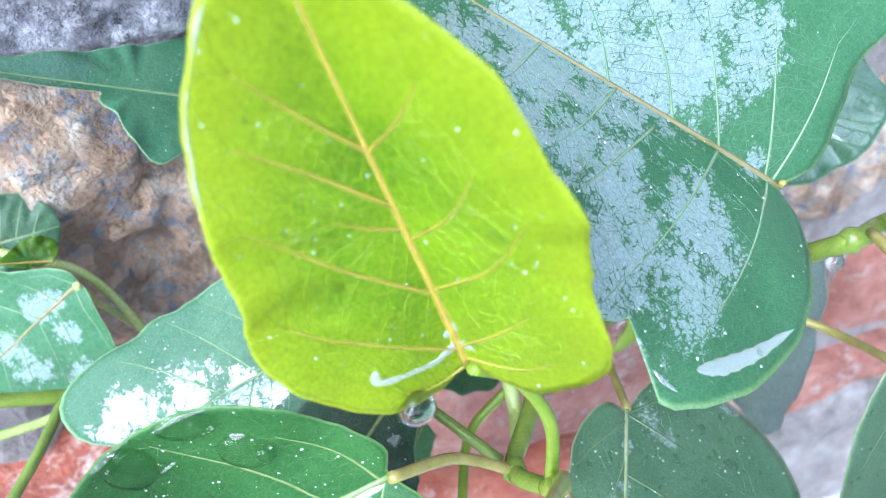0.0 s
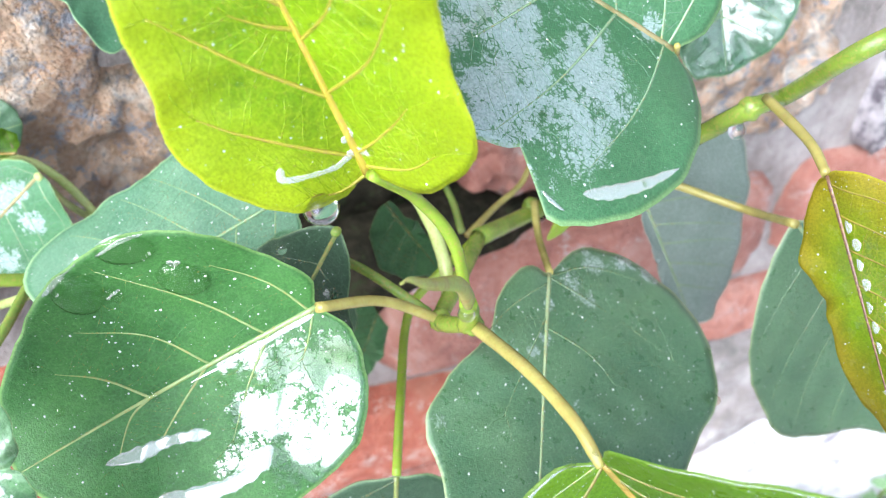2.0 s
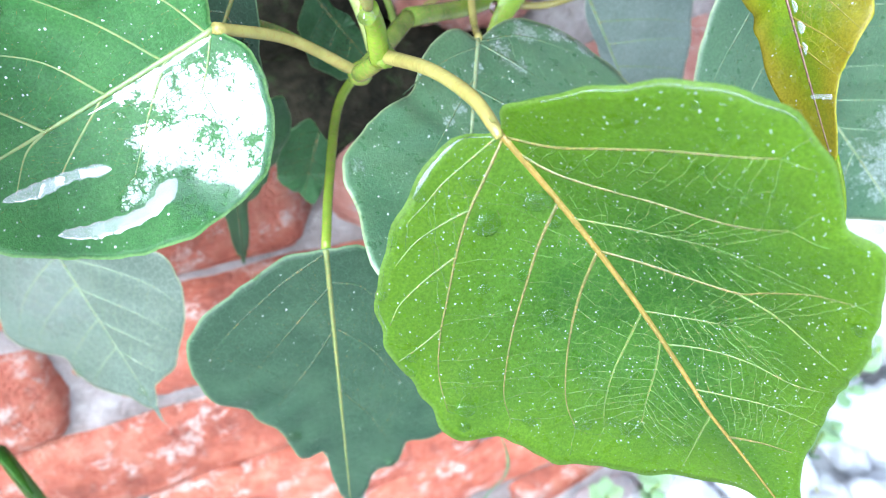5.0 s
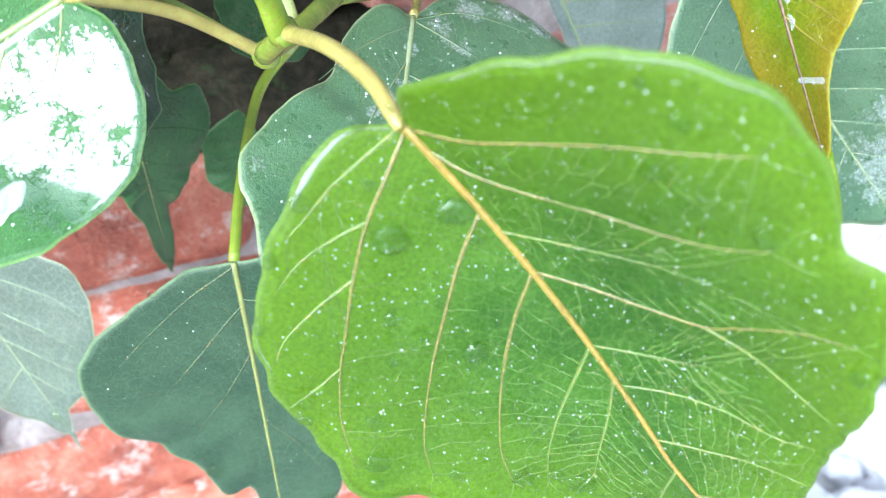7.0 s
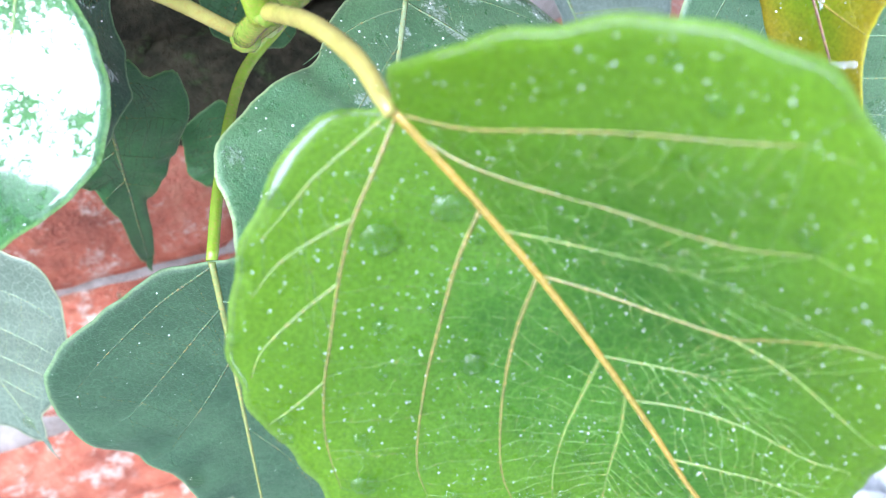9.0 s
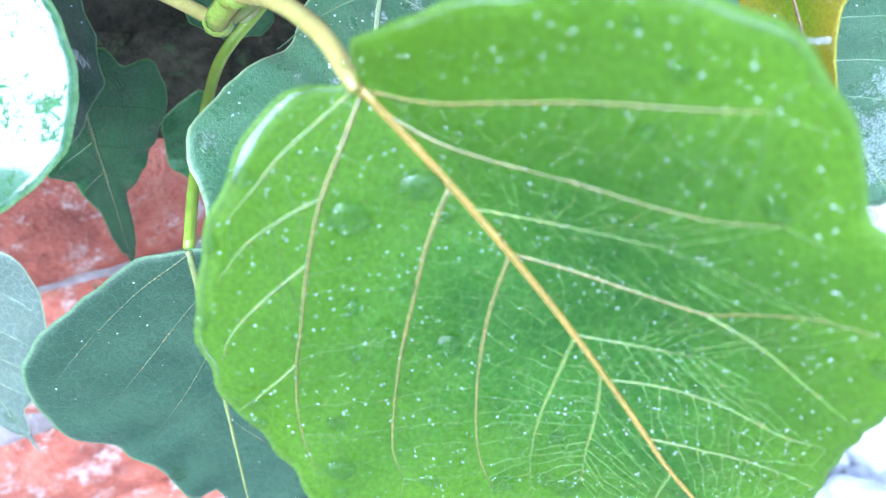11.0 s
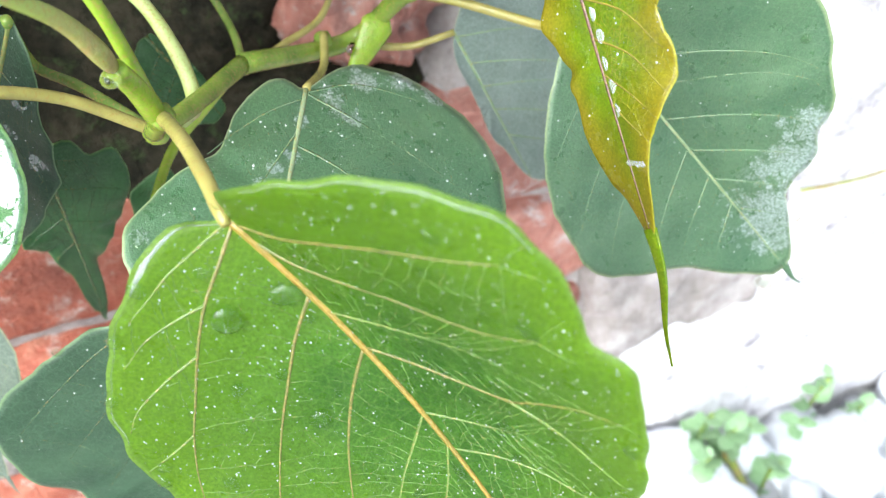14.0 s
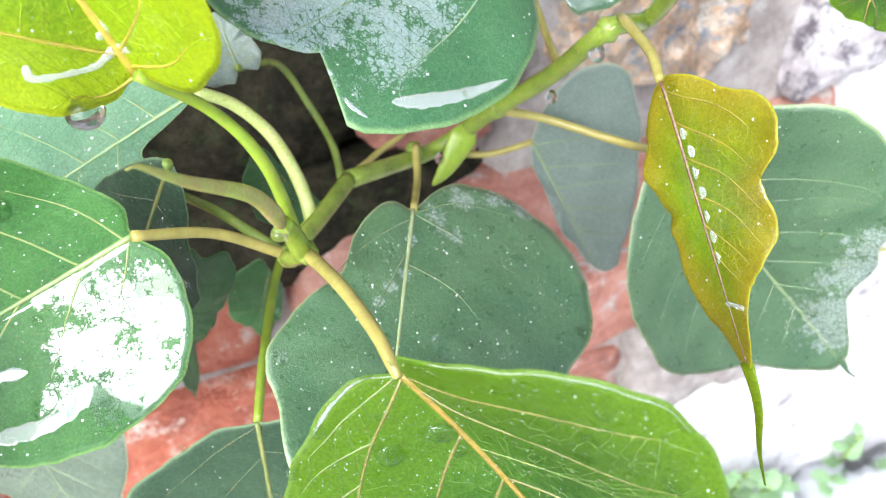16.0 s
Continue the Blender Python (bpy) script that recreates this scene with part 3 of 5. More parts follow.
    for q in range(n):
        a, b = last + q, last + (q + 1) % n
        faces.append((a, a + per, b + per, b))
    for v in verts:
        d = min([math.hypot(v.x * 1000 - a, v.y * 1000 - b) / r for a, b, r in wet] + [2.0])
        film.append(0.62 + soak - (0.45 + soak) * d ** 2 if d < 2 else -1.2)
    rim = [min(1.0, math.hypot(v.x - c, v.y) / max(reach(math.atan2(v.y, v.x - c)), 1e-6)) for v in verts]
    me = mesh_of("leaf", verts, faces, LEAF[kind])
    me.attributes.new("edge", "FLOAT", "POINT").data.foreach_set("value", rim)
    att = me.attributes.new("wet", "FLOAT", "POINT")
    att.data.foreach_set("value", film)
    ob = new("leaf", me)
    ob.matrix_basis = m
    child(ob, owner, label)

    def strip(name, path, radii_, mat, sides=6, flat=0.7):
        v, f = tube([np.array(p) for p in path], radii_, sides, flat, (0, 0, 1))
        part = new(name, mesh_of(name, v, f, mat))
        part.matrix_basis = m
        child(part, ob)

    steps = 30
    strip("midrib", [spot(length * i / steps * 0.985, 0, 0.0002) for i in range(steps + 1)],
          [rib * (0.0011 * (1 - i / steps) ** 0.9 + 0.00025) for i in range(steps + 1)], RIB[kind])
    runs, thin = [], []
    for way in ribs:
        p = [np.array((way[i], way[i + 1])) for i in range(0, len(way), 2)]
        if abs(p[0][1]) < 4.5:
            p[0][1] = 0.0  # it leaves the midrib
        (thin if len(way) in (8, 10) else runs).append([tuple(q / 1000) for q in spline(p, 28)])
    for side in (1, -1):
        for i in range(0 if ribs else veins):
            s = length * (0.015 + 0.80 * (i / veins) ** 1.05 + rng.uniform(-0.012, 0.012) + (0.02 if side > 0 else 0))
            u, w = 0.0, radians(74 - 24 * i / veins + rng.uniform(-4, 4))
            run, step = [], 0.0016
            for t in range(80):
                if t and math.hypot(s - c, u) > 0.93 * reach(math.atan2(u, s - c)):
                    break
                run.append((s, u))
                s += step * math.cos(w)
                u += side * step * math.sin(w)
                w -= 0.012 if t < 14 else 0.03
            if len(run) > 4:
                runs.append(run)
    for run in runs:
        cnt = len(run)
        strip("vein", [spot(s, u, 0.00016) for s, u in run], [rib * (0.00052 * (1 - t / cnt) ** 0.8 + 0.00012) for t in range(cnt)], SIDE.get(kind, RIB[kind]), 5, 0.6)
    for run in thin:
        strip("vein", [spot(s, u, 0.00016) for s, u in run], [rib * (0.00034 * (1 - t / 29) ** 0.8 + 0.00012) for t in range(29)], SIDE["slim"], 5, 0.6)
    runs += [run for run in thin if abs(run[0][1]) < 0.001]
    # finer veins climb like rungs from one side vein to the next, some of them forking
    fine_v, fine_f = [], []

    def rung(a, b, thick):
        (s0, u0), (s1, u1) = a, b
        gap = math.hypot(s1 - s0, u1 - u0)
        if gap < 0.0015:
            return
        cnt = max(4, int(gap / 0.0013))
        bow, line = rng.uniform(-0.10, 0.10) * gap, []
        wob = rng.uniform(0, 6.28)
        for q in range(cnt + 1):
            f = q / cnt
            off = bow * math.sin(math.pi * f) + 0.00022 * math.sin(wob + f * gap * 1100) * math.sin(math.pi * f)
            s, u = s0 + (s1 - s0) * f - (u1 - u0) / gap * off, u0 + (u1 - u0) * f + (s1 - s0) / gap * off
            if math.hypot(s - c, u) > 0.985 * reach(math.atan2(u, s - c)):
                break
            line.append(np.array(spot(s, u, 0.00018)))
        if len(line) > 2:
            v, f = tube(line, [thick] * len(line), 4, 0.6, (0, 0, 1))
            fine_f.extend(tuple(x + len(fine_v) for x in q) for q in f)
            fine_v.extend(v)

    for side in (1, -1):
        mine = sorted((r for r in runs if r[-1][1] * side > 0), key=lambda r: r[len(r) // 3][0])
        for lower, upper in zip(mine, mine[1:]):
            count = 9 if len(ribs) < 12 else 12
            for nth in range(count):
                f = (nth + 0.6 + rng.uniform(-0.25, 0.25)) / count * 0.9
                a = lower[min(len(lower) - 1, int((f + 0.11) * len(lower)))]
                b = upper[int(f * len(upper))]
                if not 0.002 < math.hypot(b[0] - a[0], b[1] - a[1]) < 0.03:
                    continue
                rung(a, b, rib * rng.uniform(0.00008, 0.00014))
                for _ in range(2):
                    f = rng.uniform(0.2, 0.8)
                    m0 = (a[0] + (b[0] - a[0]) * f, a[1] + (b[1] - a[1]) * f)
                    w = math.atan2(b[1] - a[1], b[0] - a[0]) + rng.choice((-1, 1)) * rng.uniform(0.7, 1.3)
                    d = rng.uniform(0.0016, 0.0036)
                    rung(m0, (m0[0] + d * math.cos(w), m0[1] + d * math.sin(w)), rib * 0.00009)
        # the last reach of each side vein arches along the margin
        for run in mine:
            s, u = run[-1]
            w = math.atan2(u - run[-3][1], s - run[-3][0])
            for turn in (-0.5, 0.7):
                rung((s, u), (s + 0.006 * math.cos(w + turn), u + 0.006 * math.sin(w + turn)), rib * 0.00012)
    if fine_v:
        net = new("vein_net", mesh_of("vein_net", fine_v, fine_f, NET.get(kind, RIB[kind])))
        net.matrix_basis = m
        child(net, ob)
        net["kind"] = "stuff"
    if tail:
        path = [spot(length * 0.96, 0)]
        for i in range(1, 15):
            f = i / 14
            path.append(Vector((length * 0.96 + f * tail / 1000, (swing * f + 0.04 * math.sin(7 * f)) * f * tail / 1000, height(length * 0.96, 0) + slope[0] * f * tail / 1000)))
        strip("drip_tip", path, [0.0015 * (1 - i / 14) ** 1.2 + 0.0003 for i in range(15)], LEAF[kind], 8, 0.25)
    return {"object": ob, "spot": spot, "m": m, "reach": reach, "centre": c, "length": length, "kind": kind}


def tube_part(name, points, radii, mat, owner=None, label=""):
    steps = 8 * (len(points) - 1)
    path = spline(points, steps)
    r = [float(np.interp(i / steps, np.linspace(0, 1, len(radii)), radii)) / 1000 for i in range(steps + 1)]
    r = [q * (1 + 0.018 * math.sin(i * 0.9 + steps)) for i, q in enumerate(r)]
    v, f = tube(path, r, 10)
    ob = new(name, mesh_of(name, v, f, STEM[mat]))
    return child(ob, owner or plant, label)


leaf_a = leaf('large fresh green heart-shaped leaf beaded with rain', (0.0599, 0.0348, 0.4674), (0.502, -0.393, -0.770), (-0.631, -0.776, -0.016),
     47.8, (66.0, 55.5, 49.0, 45.3, 42.7, 41.0, 38.9, 37.6, 37.1, 36.6, 36.4, 36.8, 37.3, 37.9, 38.4, 39.3, 40.4, 41.8, 43.5, 45.2, 45.2, 44.0, 46.8, 50.0, 52.7, 55.1, 56.7, 57.8, 58.1, 57.9, 57.2, 56.4, 55.2, 54.1, 53.4, 51.9,
      47.8, 52.2, 53.2, 52.8, 52.2, 51.6, 51.1, 50.6, 50.1, 49.5, 48.4, 47.7, 46.5, 44.8, 44.0, 42.8, 43.3, 43.1, 41.9, 38.8, 36.5, 36.1, 36.1, 36.5, 37.1, 37.6, 37.4, 38.0, 39.3, 41.0, 42.7, 44.2, 45.9, 48.4, 49.6, 53.9),
     slope=(-0.0673, -0.1085), curve=(2.465, 7.1894, 1.3551), wing=(0.3245, 0.4329), bowl=(-10.4238, -10.7625, 4.1523, -2.355, -4.121, -8.5064, 8.8612, 6.3631),
     kind="fresh", seed=1, rib=0.66, edge=0.7, around=180, ripple=0.25,
     ribs=((1.5, -0.9, 4.9, -5.7, 8.5, -11.9, 13.9, -18.6, 20.9, -26.0, 24.5, -29.9, 30.1, -34.8, 34.9, -37.7, 40.4, -39.8),
           (18.0, -1.3, 22.5, -6.9, 28.5, -14.0, 34.2, -20.5, 40.4, -26.5, 46.4, -31.2, 51.5, -33.0),
           (31.0, -1.3, 36.4, -7.0, 42.9, -13.5, 50.1, -19.3, 57.0, -23.6, 63.3, -25.3),
           (47.0, -0.6, 53.0, -7.6, 57.1, -12.8, 62.4, -17.9, 67.5, -21.1),
           (54.0, 0.1, 60.9, -5.3, 67.0, -10.9, 71.1, -14.3),
           (74.0, 0.0, 79.0, -5.0, 84.0, -10.0, 88.0, -14.5),
           (0.8, -1.1, 0.6, -6.4, 0.6, -11.0, 1.4, -15.2, 2.0, -19.3),
           (8.1, -11.4, 7.0, -15.5, 6.2, -20.9, 7.3, -26.2),
           (13.9, -18.6, 13.7, -25.1, 14.4, -31.1, 16.5, -34.9),
           (24.5, -29.9, 24.6, -33.0, 24.6, -36.2, 24.4, -39.6),
           (1.5, 1.1, 6.0, 7.5, 9.1, 16.6, 12.8, 25.9, 16.2, 32.2, 18.6, 36.2, 20.9, 40.1),
           (5.5, 0.0, 11.6, 3.5, 17.3, 9.3, 23.2, 16.7, 28.4, 23.0, 32.3, 28.7, 34.8, 34.7),
           (22.5, 0.5, 27.0, 7.5, 31.4, 14.3, 35.9, 21.5),
           (31.0, 0.1, 36.1, 6.0, 42.1, 12.8, 47.0, 19.5, 47.6, 24.4, 48.9, 31.7, 51.9, 37.3),
           (47.0, 19.5, 53.0, 23.0, 60.1, 25.5, 68.0, 28.4),
           (46.8, 1.8, 51.2, 6.5, 54.0, 11.2, 55.8, 15.3),
           (55.5, 1.5, 60.0, 7.3, 65.0, 12.8, 71.0, 17.6, 74.0, 22.7),
           (67.0, 3.1, 72.7, 7.2, 77.1, 12.1, 83.7, 17.7),
           (81.0, 1.0, 86.0, 5.0, 91.0, 9.0)))
leaf_l = leaf('dark green glossy leaf with a bright water film', (0.0224, 0.0917, 0.4694), (-0.944, -0.019, -0.331), (-0.161, -0.846, 0.508),
     32.2, (41.4, 39.5, 36.5, 34.1, 32.3, 31.4, 30.9, 31.2, 32.0, 32.7, 34.4, 35.7, 37.9, 39.7, 39.7, 39.0, 38.0, 36.6,
      32.2, 34.9, 34.1, 33.1, 33.1, 33.9, 34.2, 34.7, 34.5, 34.0, 33.9, 34.1, 34.0, 34.3, 35.5, 37.6, 39.6, 41.3),
     slope=(-0.173, -0.175), curve=(2.2, 10.1, 4.6), wing=(0.00, 0.00), kind="wet", seed=2, rib=0.6, soak=0.03, wet=((8, 16, 14.0), (0, 13, 9.0), (14, 25, 12.0), (24, 25, 7.0), (9, 11, 14.0), (4, 19, 10.5), (17, 17, 12.4), (11, 28, 13.2), (18, 4, 7.9), (24, 14, 8.0), (33, 22, 7.2), (20, 30, 7.0), (24, 2, 3.5), (31, 1, 2.5), (11, 2, 3.1), (2, 12, 10.4), (5, 26, 7.0),),
     ribs=((2, -2, 6, -10, 14, -20),
           (13, -3, 21, -14, 34, -30),
           (27, -2, 34, -12, 46, -21),
           (1, -1, 5, 5, 9, 9),
           (12, -2, 22, 8, 31, 17),
           (28, -2, 39, 6, 47, 11),
           (42, -2, 48, 2, 55, 9),
           (42, -2, 48, -9, 55, -15),))
leaf_w = leaf('bright lime-green translucent leaf with wet specks', (0.0332, 0.0780, 0.5099), (-0.315, 0.041, 0.948), (0.048, -0.997, 0.060),
     30.5, (42.1, 40.3, 36.0, 32.5, 29.4, 26.9, 25.3, 24.2, 23.4, 23.8, 25.8, 27.6, 28.5, 29.6, 30.6, 31.7, 32.5, 32.7,
      30.5, 34.9, 32.8, 29.3, 24.4, 20.7, 18.4, 17.3, 16.8, 16.8, 17.0, 17.5, 18.2, 19.6, 22.5, 26.7, 30.5, 35.6),
     slope=(0.000, 0.000), curve=(0.0, 0.0, 0.0), wing=(0.00, 1.15), kind="lime", seed=3, rib=0.7,
     ribs=((17, 0, 30, 10, 42, 18),
           (34, 0, 45, 8, 52, 14),
           (43, -0, 51, 5, 60, 10),
           (4, 1, 18, 14, 25, 20),
           (18, -2, 24, -7, 33, -12),
           (28, -2, 33, -5, 41, -9),
           (43, -1, 48, -4, 53, -7),
           (5, -1, 11, -6, 15, -9),
           (2, -1, 2, -6, 5, -10),
           (30, 0, 33, 4, 37, 8),
           (0, 0, 0, 6, 3, 11),))
leaf_b = leaf('large dark green leaf under a water film, its silvery sky sheen painted', (0.1213, 0.1119, 0.5040), (-0.803, 0.309, 0.509), (0.289, -0.546, 0.787),
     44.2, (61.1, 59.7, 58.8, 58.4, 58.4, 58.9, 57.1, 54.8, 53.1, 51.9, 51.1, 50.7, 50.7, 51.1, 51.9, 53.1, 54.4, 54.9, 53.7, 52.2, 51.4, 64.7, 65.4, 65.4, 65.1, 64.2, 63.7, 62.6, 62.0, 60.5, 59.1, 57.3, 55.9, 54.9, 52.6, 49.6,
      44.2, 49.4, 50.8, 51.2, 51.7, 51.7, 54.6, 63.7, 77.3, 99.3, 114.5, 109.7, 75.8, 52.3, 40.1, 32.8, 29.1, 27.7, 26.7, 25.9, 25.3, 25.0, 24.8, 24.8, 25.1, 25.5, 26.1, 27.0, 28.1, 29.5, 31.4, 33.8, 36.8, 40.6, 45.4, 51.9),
     slope=(0.000, 0.000), curve=(0.0, 0.0, 0.0), wing=(0.00, 0.75), kind="silvered", seed=4, rib=0.7, wet=((66, -1, 36.7), (52, -7, 32.7), (38, -6, 22.5), (55, 20, 27.0), (43, 25, 19.9), (36, 37, 26.8), (22, 23, 18.7), (22, 13, 8.3), (9, 1, 6.0), (47, 45, 13.7), (37, -15, 20.0), (26, 40, 14.9), (25, -17, 14.8),),
     ribs=((4, -0, 14, -14, 23, -25),
           (18, 0, 28, -10, 37, -19),
           (31, -1, 40, -8, 49, -14),
           (48, -0, 54, -5, 60, -9),
           (2, -2, 2, -14, 5, -25),
           (18, 4, 30, 28, 43, 50),
           (36, 5, 45, 20, 52, 31),
           (46, 3, 53, 15, 59, 24),
           (3, 4, 10, 26, 20, 47),
           (65, 1, 68, 8, 70, 13),))
leaf_c = leaf('dark blue-green leaf with dewy veins and painted sheen', (0.0917, 0.1110, 0.4409), (-0.444, -0.840, -0.313), (0.234, -0.446, 0.864),
     37.0, (51.1, 47.9, 46.4, 44.3, 42.2, 41.5, 42.1, 43.3, 45.9, 48.2, 55.0, 58.9, 60.2, 60.7, 60.0, 57.8, 54.0, 48.7,
      37.0, 37.7, 34.2, 29.6, 24.8, 21.5, 21.2, 22.0, 23.7, 26.3, 28.9, 33.2, 35.3, 35.7, 39.0, 44.0, 46.0, 49.1),
     slope=(0.000, 0.000), curve=(0.0, 0.0, 0.0), wing=(0.00, 0.00), kind="dewy", seed=5, rib=0.55, wet=((-1, 6, 6.0), (-8, 14, 7.0), (-11, 24, 7.0), (-10, 34, 5.0), (10, 1, 3.5), (51, -28, 4.0), (4, 8, 4.9), (5, 13, 4.1), (25, -4, 3.8), (30, -6, 3.2), (21, 0, 3.0), (51, -29, 3.3), (25, 53, 2.7), (36, 9, 2.7),),
     ribs=((1, 1, 9, 24, 19, 45),
           (3, -1, 14, -11, 26, -19),
           (13, 2, 27, -5, 45, -11),
           (17, 3, 22, 13, 29, 21),
           (1, 0, -6, 13, -7, 32),))
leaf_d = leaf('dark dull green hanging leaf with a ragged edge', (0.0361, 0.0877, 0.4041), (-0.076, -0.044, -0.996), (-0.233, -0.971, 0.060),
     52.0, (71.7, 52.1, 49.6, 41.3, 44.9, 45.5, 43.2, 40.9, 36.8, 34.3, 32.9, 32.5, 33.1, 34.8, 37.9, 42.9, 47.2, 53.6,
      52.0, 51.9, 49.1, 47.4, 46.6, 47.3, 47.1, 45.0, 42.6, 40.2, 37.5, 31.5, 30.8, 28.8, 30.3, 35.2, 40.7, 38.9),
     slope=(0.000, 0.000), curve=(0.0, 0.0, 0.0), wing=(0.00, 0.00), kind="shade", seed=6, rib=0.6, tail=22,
     ribs=((1, -0, 14, -16, 35, -36),
           (14, 1, 25, -9, 48, -27),
           (31, 1, 43, -7, 63, -20),
           (12, 1, 15, 9, 28, 16),
           (30, 2, 41, 11, 61, 21),
           (58, 2, 70, 8, 86, 15),))
leaf_e = leaf('greyish green leaf hanging before the bricks', (-0.0438, 0.1675, 0.3804), (0.154, -0.312, -0.937), (-0.579, -0.797, 0.171),
     35.9, (49.6, 39.2, 37.2, 36.9, 35.5, 35.0, 35.5, 37.0, 39.0, 40.8, 42.1, 43.9, 40.5, 38.7, 36.9, 36.3, 36.4, 35.6,
      35.9, 37.4, 37.7, 37.6, 36.9, 36.7, 37.6, 38.8, 39.9, 42.4, 44.2, 42.3, 37.2, 32.9, 39.7, 42.6, 41.7, 42.2),
     slope=(0.000, 0.000), curve=(0.0, 0.0, 0.0), wing=(0.00, 0.00), kind="ash", seed=7, veins=5, tail=12, rib=0.5, wet=((30, -14, 26),))
leaf_r = leaf('dark teal leaf with a notched wet margin', (0.1581, 0.0924, 0.4526), (0.576, -0.306, -0.758), (-0.560, -0.823, -0.093),
     45.5, (62.8, 49.2, 38.5, 35.9, 37.5, 36.6, 35.3, 38.9, 40.0, 41.8, 46.1, 49.3, 51.9, 53.4, 51.9, 50.9, 42.9, 41.4,
      45.5, 43.2, 40.0, 37.6, 35.6, 34.5, 33.6, 33.4, 33.2, 33.6, 34.9, 36.3, 37.2, 37.2, 37.8, 39.5, 44.6, 52.4),
     slope=(0.000, 0.000), curve=(0.0, 0.0, 0.0), wing=(0.00, 0.70), kind="dewy", seed=8, veins=7, tail=14, rib=0.5, wet=((84, 8, 20), (72, 20, 16), (60, 28, 10), (95, 2, 10)))
leaf_g = leaf('pale grey-green leaf close to the wall', (0.1485, 0.1470, 0.4264), (0.380, -0.205, -0.902), (-0.161, -0.975, 0.154),
     28.1, (35.1, 39.2, 34.9, 32.3, 29.8, 28.4, 28.0, 28.4, 29.5, 31.3, 34.5, 39.1, 43.4, 50.5, 51.9, 48.9, 42.4, 35.2,
      28.1, 20.8, 11.9, 8.4, 6.7, 5.6, 5.0, 4.7, 4.5, 4.5, 4.7, 5.0, 5.5, 6.4, 8.0, 10.9, 14.9, 19.7),
     slope=(0.000, 0.000), curve=(0.0, 0.0, 0.0), wing=(0.00, 0.00), kind="grey", seed=9, veins=5, rib=0.45)
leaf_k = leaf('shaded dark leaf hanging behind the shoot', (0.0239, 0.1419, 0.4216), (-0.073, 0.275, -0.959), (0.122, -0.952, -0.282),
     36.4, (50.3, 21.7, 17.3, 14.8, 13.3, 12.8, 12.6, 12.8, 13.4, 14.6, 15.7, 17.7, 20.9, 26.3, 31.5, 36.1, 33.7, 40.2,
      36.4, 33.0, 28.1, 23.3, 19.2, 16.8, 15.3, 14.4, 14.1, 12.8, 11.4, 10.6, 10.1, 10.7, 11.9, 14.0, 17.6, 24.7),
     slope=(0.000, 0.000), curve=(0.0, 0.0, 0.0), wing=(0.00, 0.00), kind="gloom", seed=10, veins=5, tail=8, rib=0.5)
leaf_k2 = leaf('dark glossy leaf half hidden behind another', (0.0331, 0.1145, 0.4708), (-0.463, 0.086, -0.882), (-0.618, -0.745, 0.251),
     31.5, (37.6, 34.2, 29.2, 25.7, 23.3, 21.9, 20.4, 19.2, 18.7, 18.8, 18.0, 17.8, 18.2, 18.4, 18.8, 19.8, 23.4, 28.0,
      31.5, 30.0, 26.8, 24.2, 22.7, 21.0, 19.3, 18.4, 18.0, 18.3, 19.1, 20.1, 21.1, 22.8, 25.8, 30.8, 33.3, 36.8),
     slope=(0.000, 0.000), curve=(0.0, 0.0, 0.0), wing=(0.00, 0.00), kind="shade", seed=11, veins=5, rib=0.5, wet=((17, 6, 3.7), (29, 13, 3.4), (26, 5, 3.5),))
leaf_m = leaf('teal leaf with wet glints and a wavy edge', (0.0443, 0.1385, 0.4750), (-0.904, 0.070, -0.422), (-0.379, -0.588, 0.715),
     44.4, (40.9, 33.7, 27.5, 21.5, 18.1, 16.0, 14.8, 14.1, 13.9, 14.2, 14.6, 15.5, 17.1, 19.6, 23.5, 24.9, 25.2, 26.7,
      44.4, 52.2, 43.1, 37.6, 34.3, 32.5, 30.6, 28.1, 26.7, 26.1, 26.2, 27.0, 28.9, 33.8, 37.6, 46.8, 54.6, 53.2),
     slope=(0.000, 0.000), curve=(0.0, 0.0, 0.0), wing=(0.00, 0.00), kind="teal", seed=12, veins=6, rib=0.55, wet=((63, -5, 12.5), (52, 3, 11.0), (82, -4, 15.3), (94, 1, 15.7), (105, 2, 12.4), (45, 5, 6.5), (15, -34, 5.5),))
leaf_f = leaf('pale wavy green leaf with a white wet sheen', (-0.0448, 0.0865, 0.5010), (0.113, -0.615, -0.781), (0.033, -0.783, 0.621),
     32.7, (44.3, 31.6, 20.6, 18.2, 15.8, 13.4, 11.1, 9.6, 9.1, 8.6, 8.0, 7.5, 7.0, 6.5, 6.0, 5.5, 4.9, 4.4, 4.7, 5.1, 5.6, 6.1, 6.5, 7.0, 7.5, 7.9, 8.9, 10.0, 11.0, 12.1, 13.2, 11.6, 20.2, 22.2, 28.9, 34.8,
      35.3, 35.8, 36.3, 36.2, 35.3, 34.4, 33.6, 32.6, 31.6, 30.6, 29.6, 28.6, 27.6, 26.6, 25.6, 25.2, 25.2, 25.2, 25.2, 25.2, 25.2, 25.2, 25.2, 25.2, 25.2, 25.4, 25.5, 25.6, 25.9, 26.8, 27.6, 28.5, 29.3, 41.1, 44.3, 49.3),
     kind="pale", seed=13, veins=6, rib=0.5, wet=((14, 0, 12), (30, -2, 13), (45, -3, 12), (40, -14, 10), (60, -5, 8), (72, -3, 6)), ripple=0.8, around=160, soak=0.05)
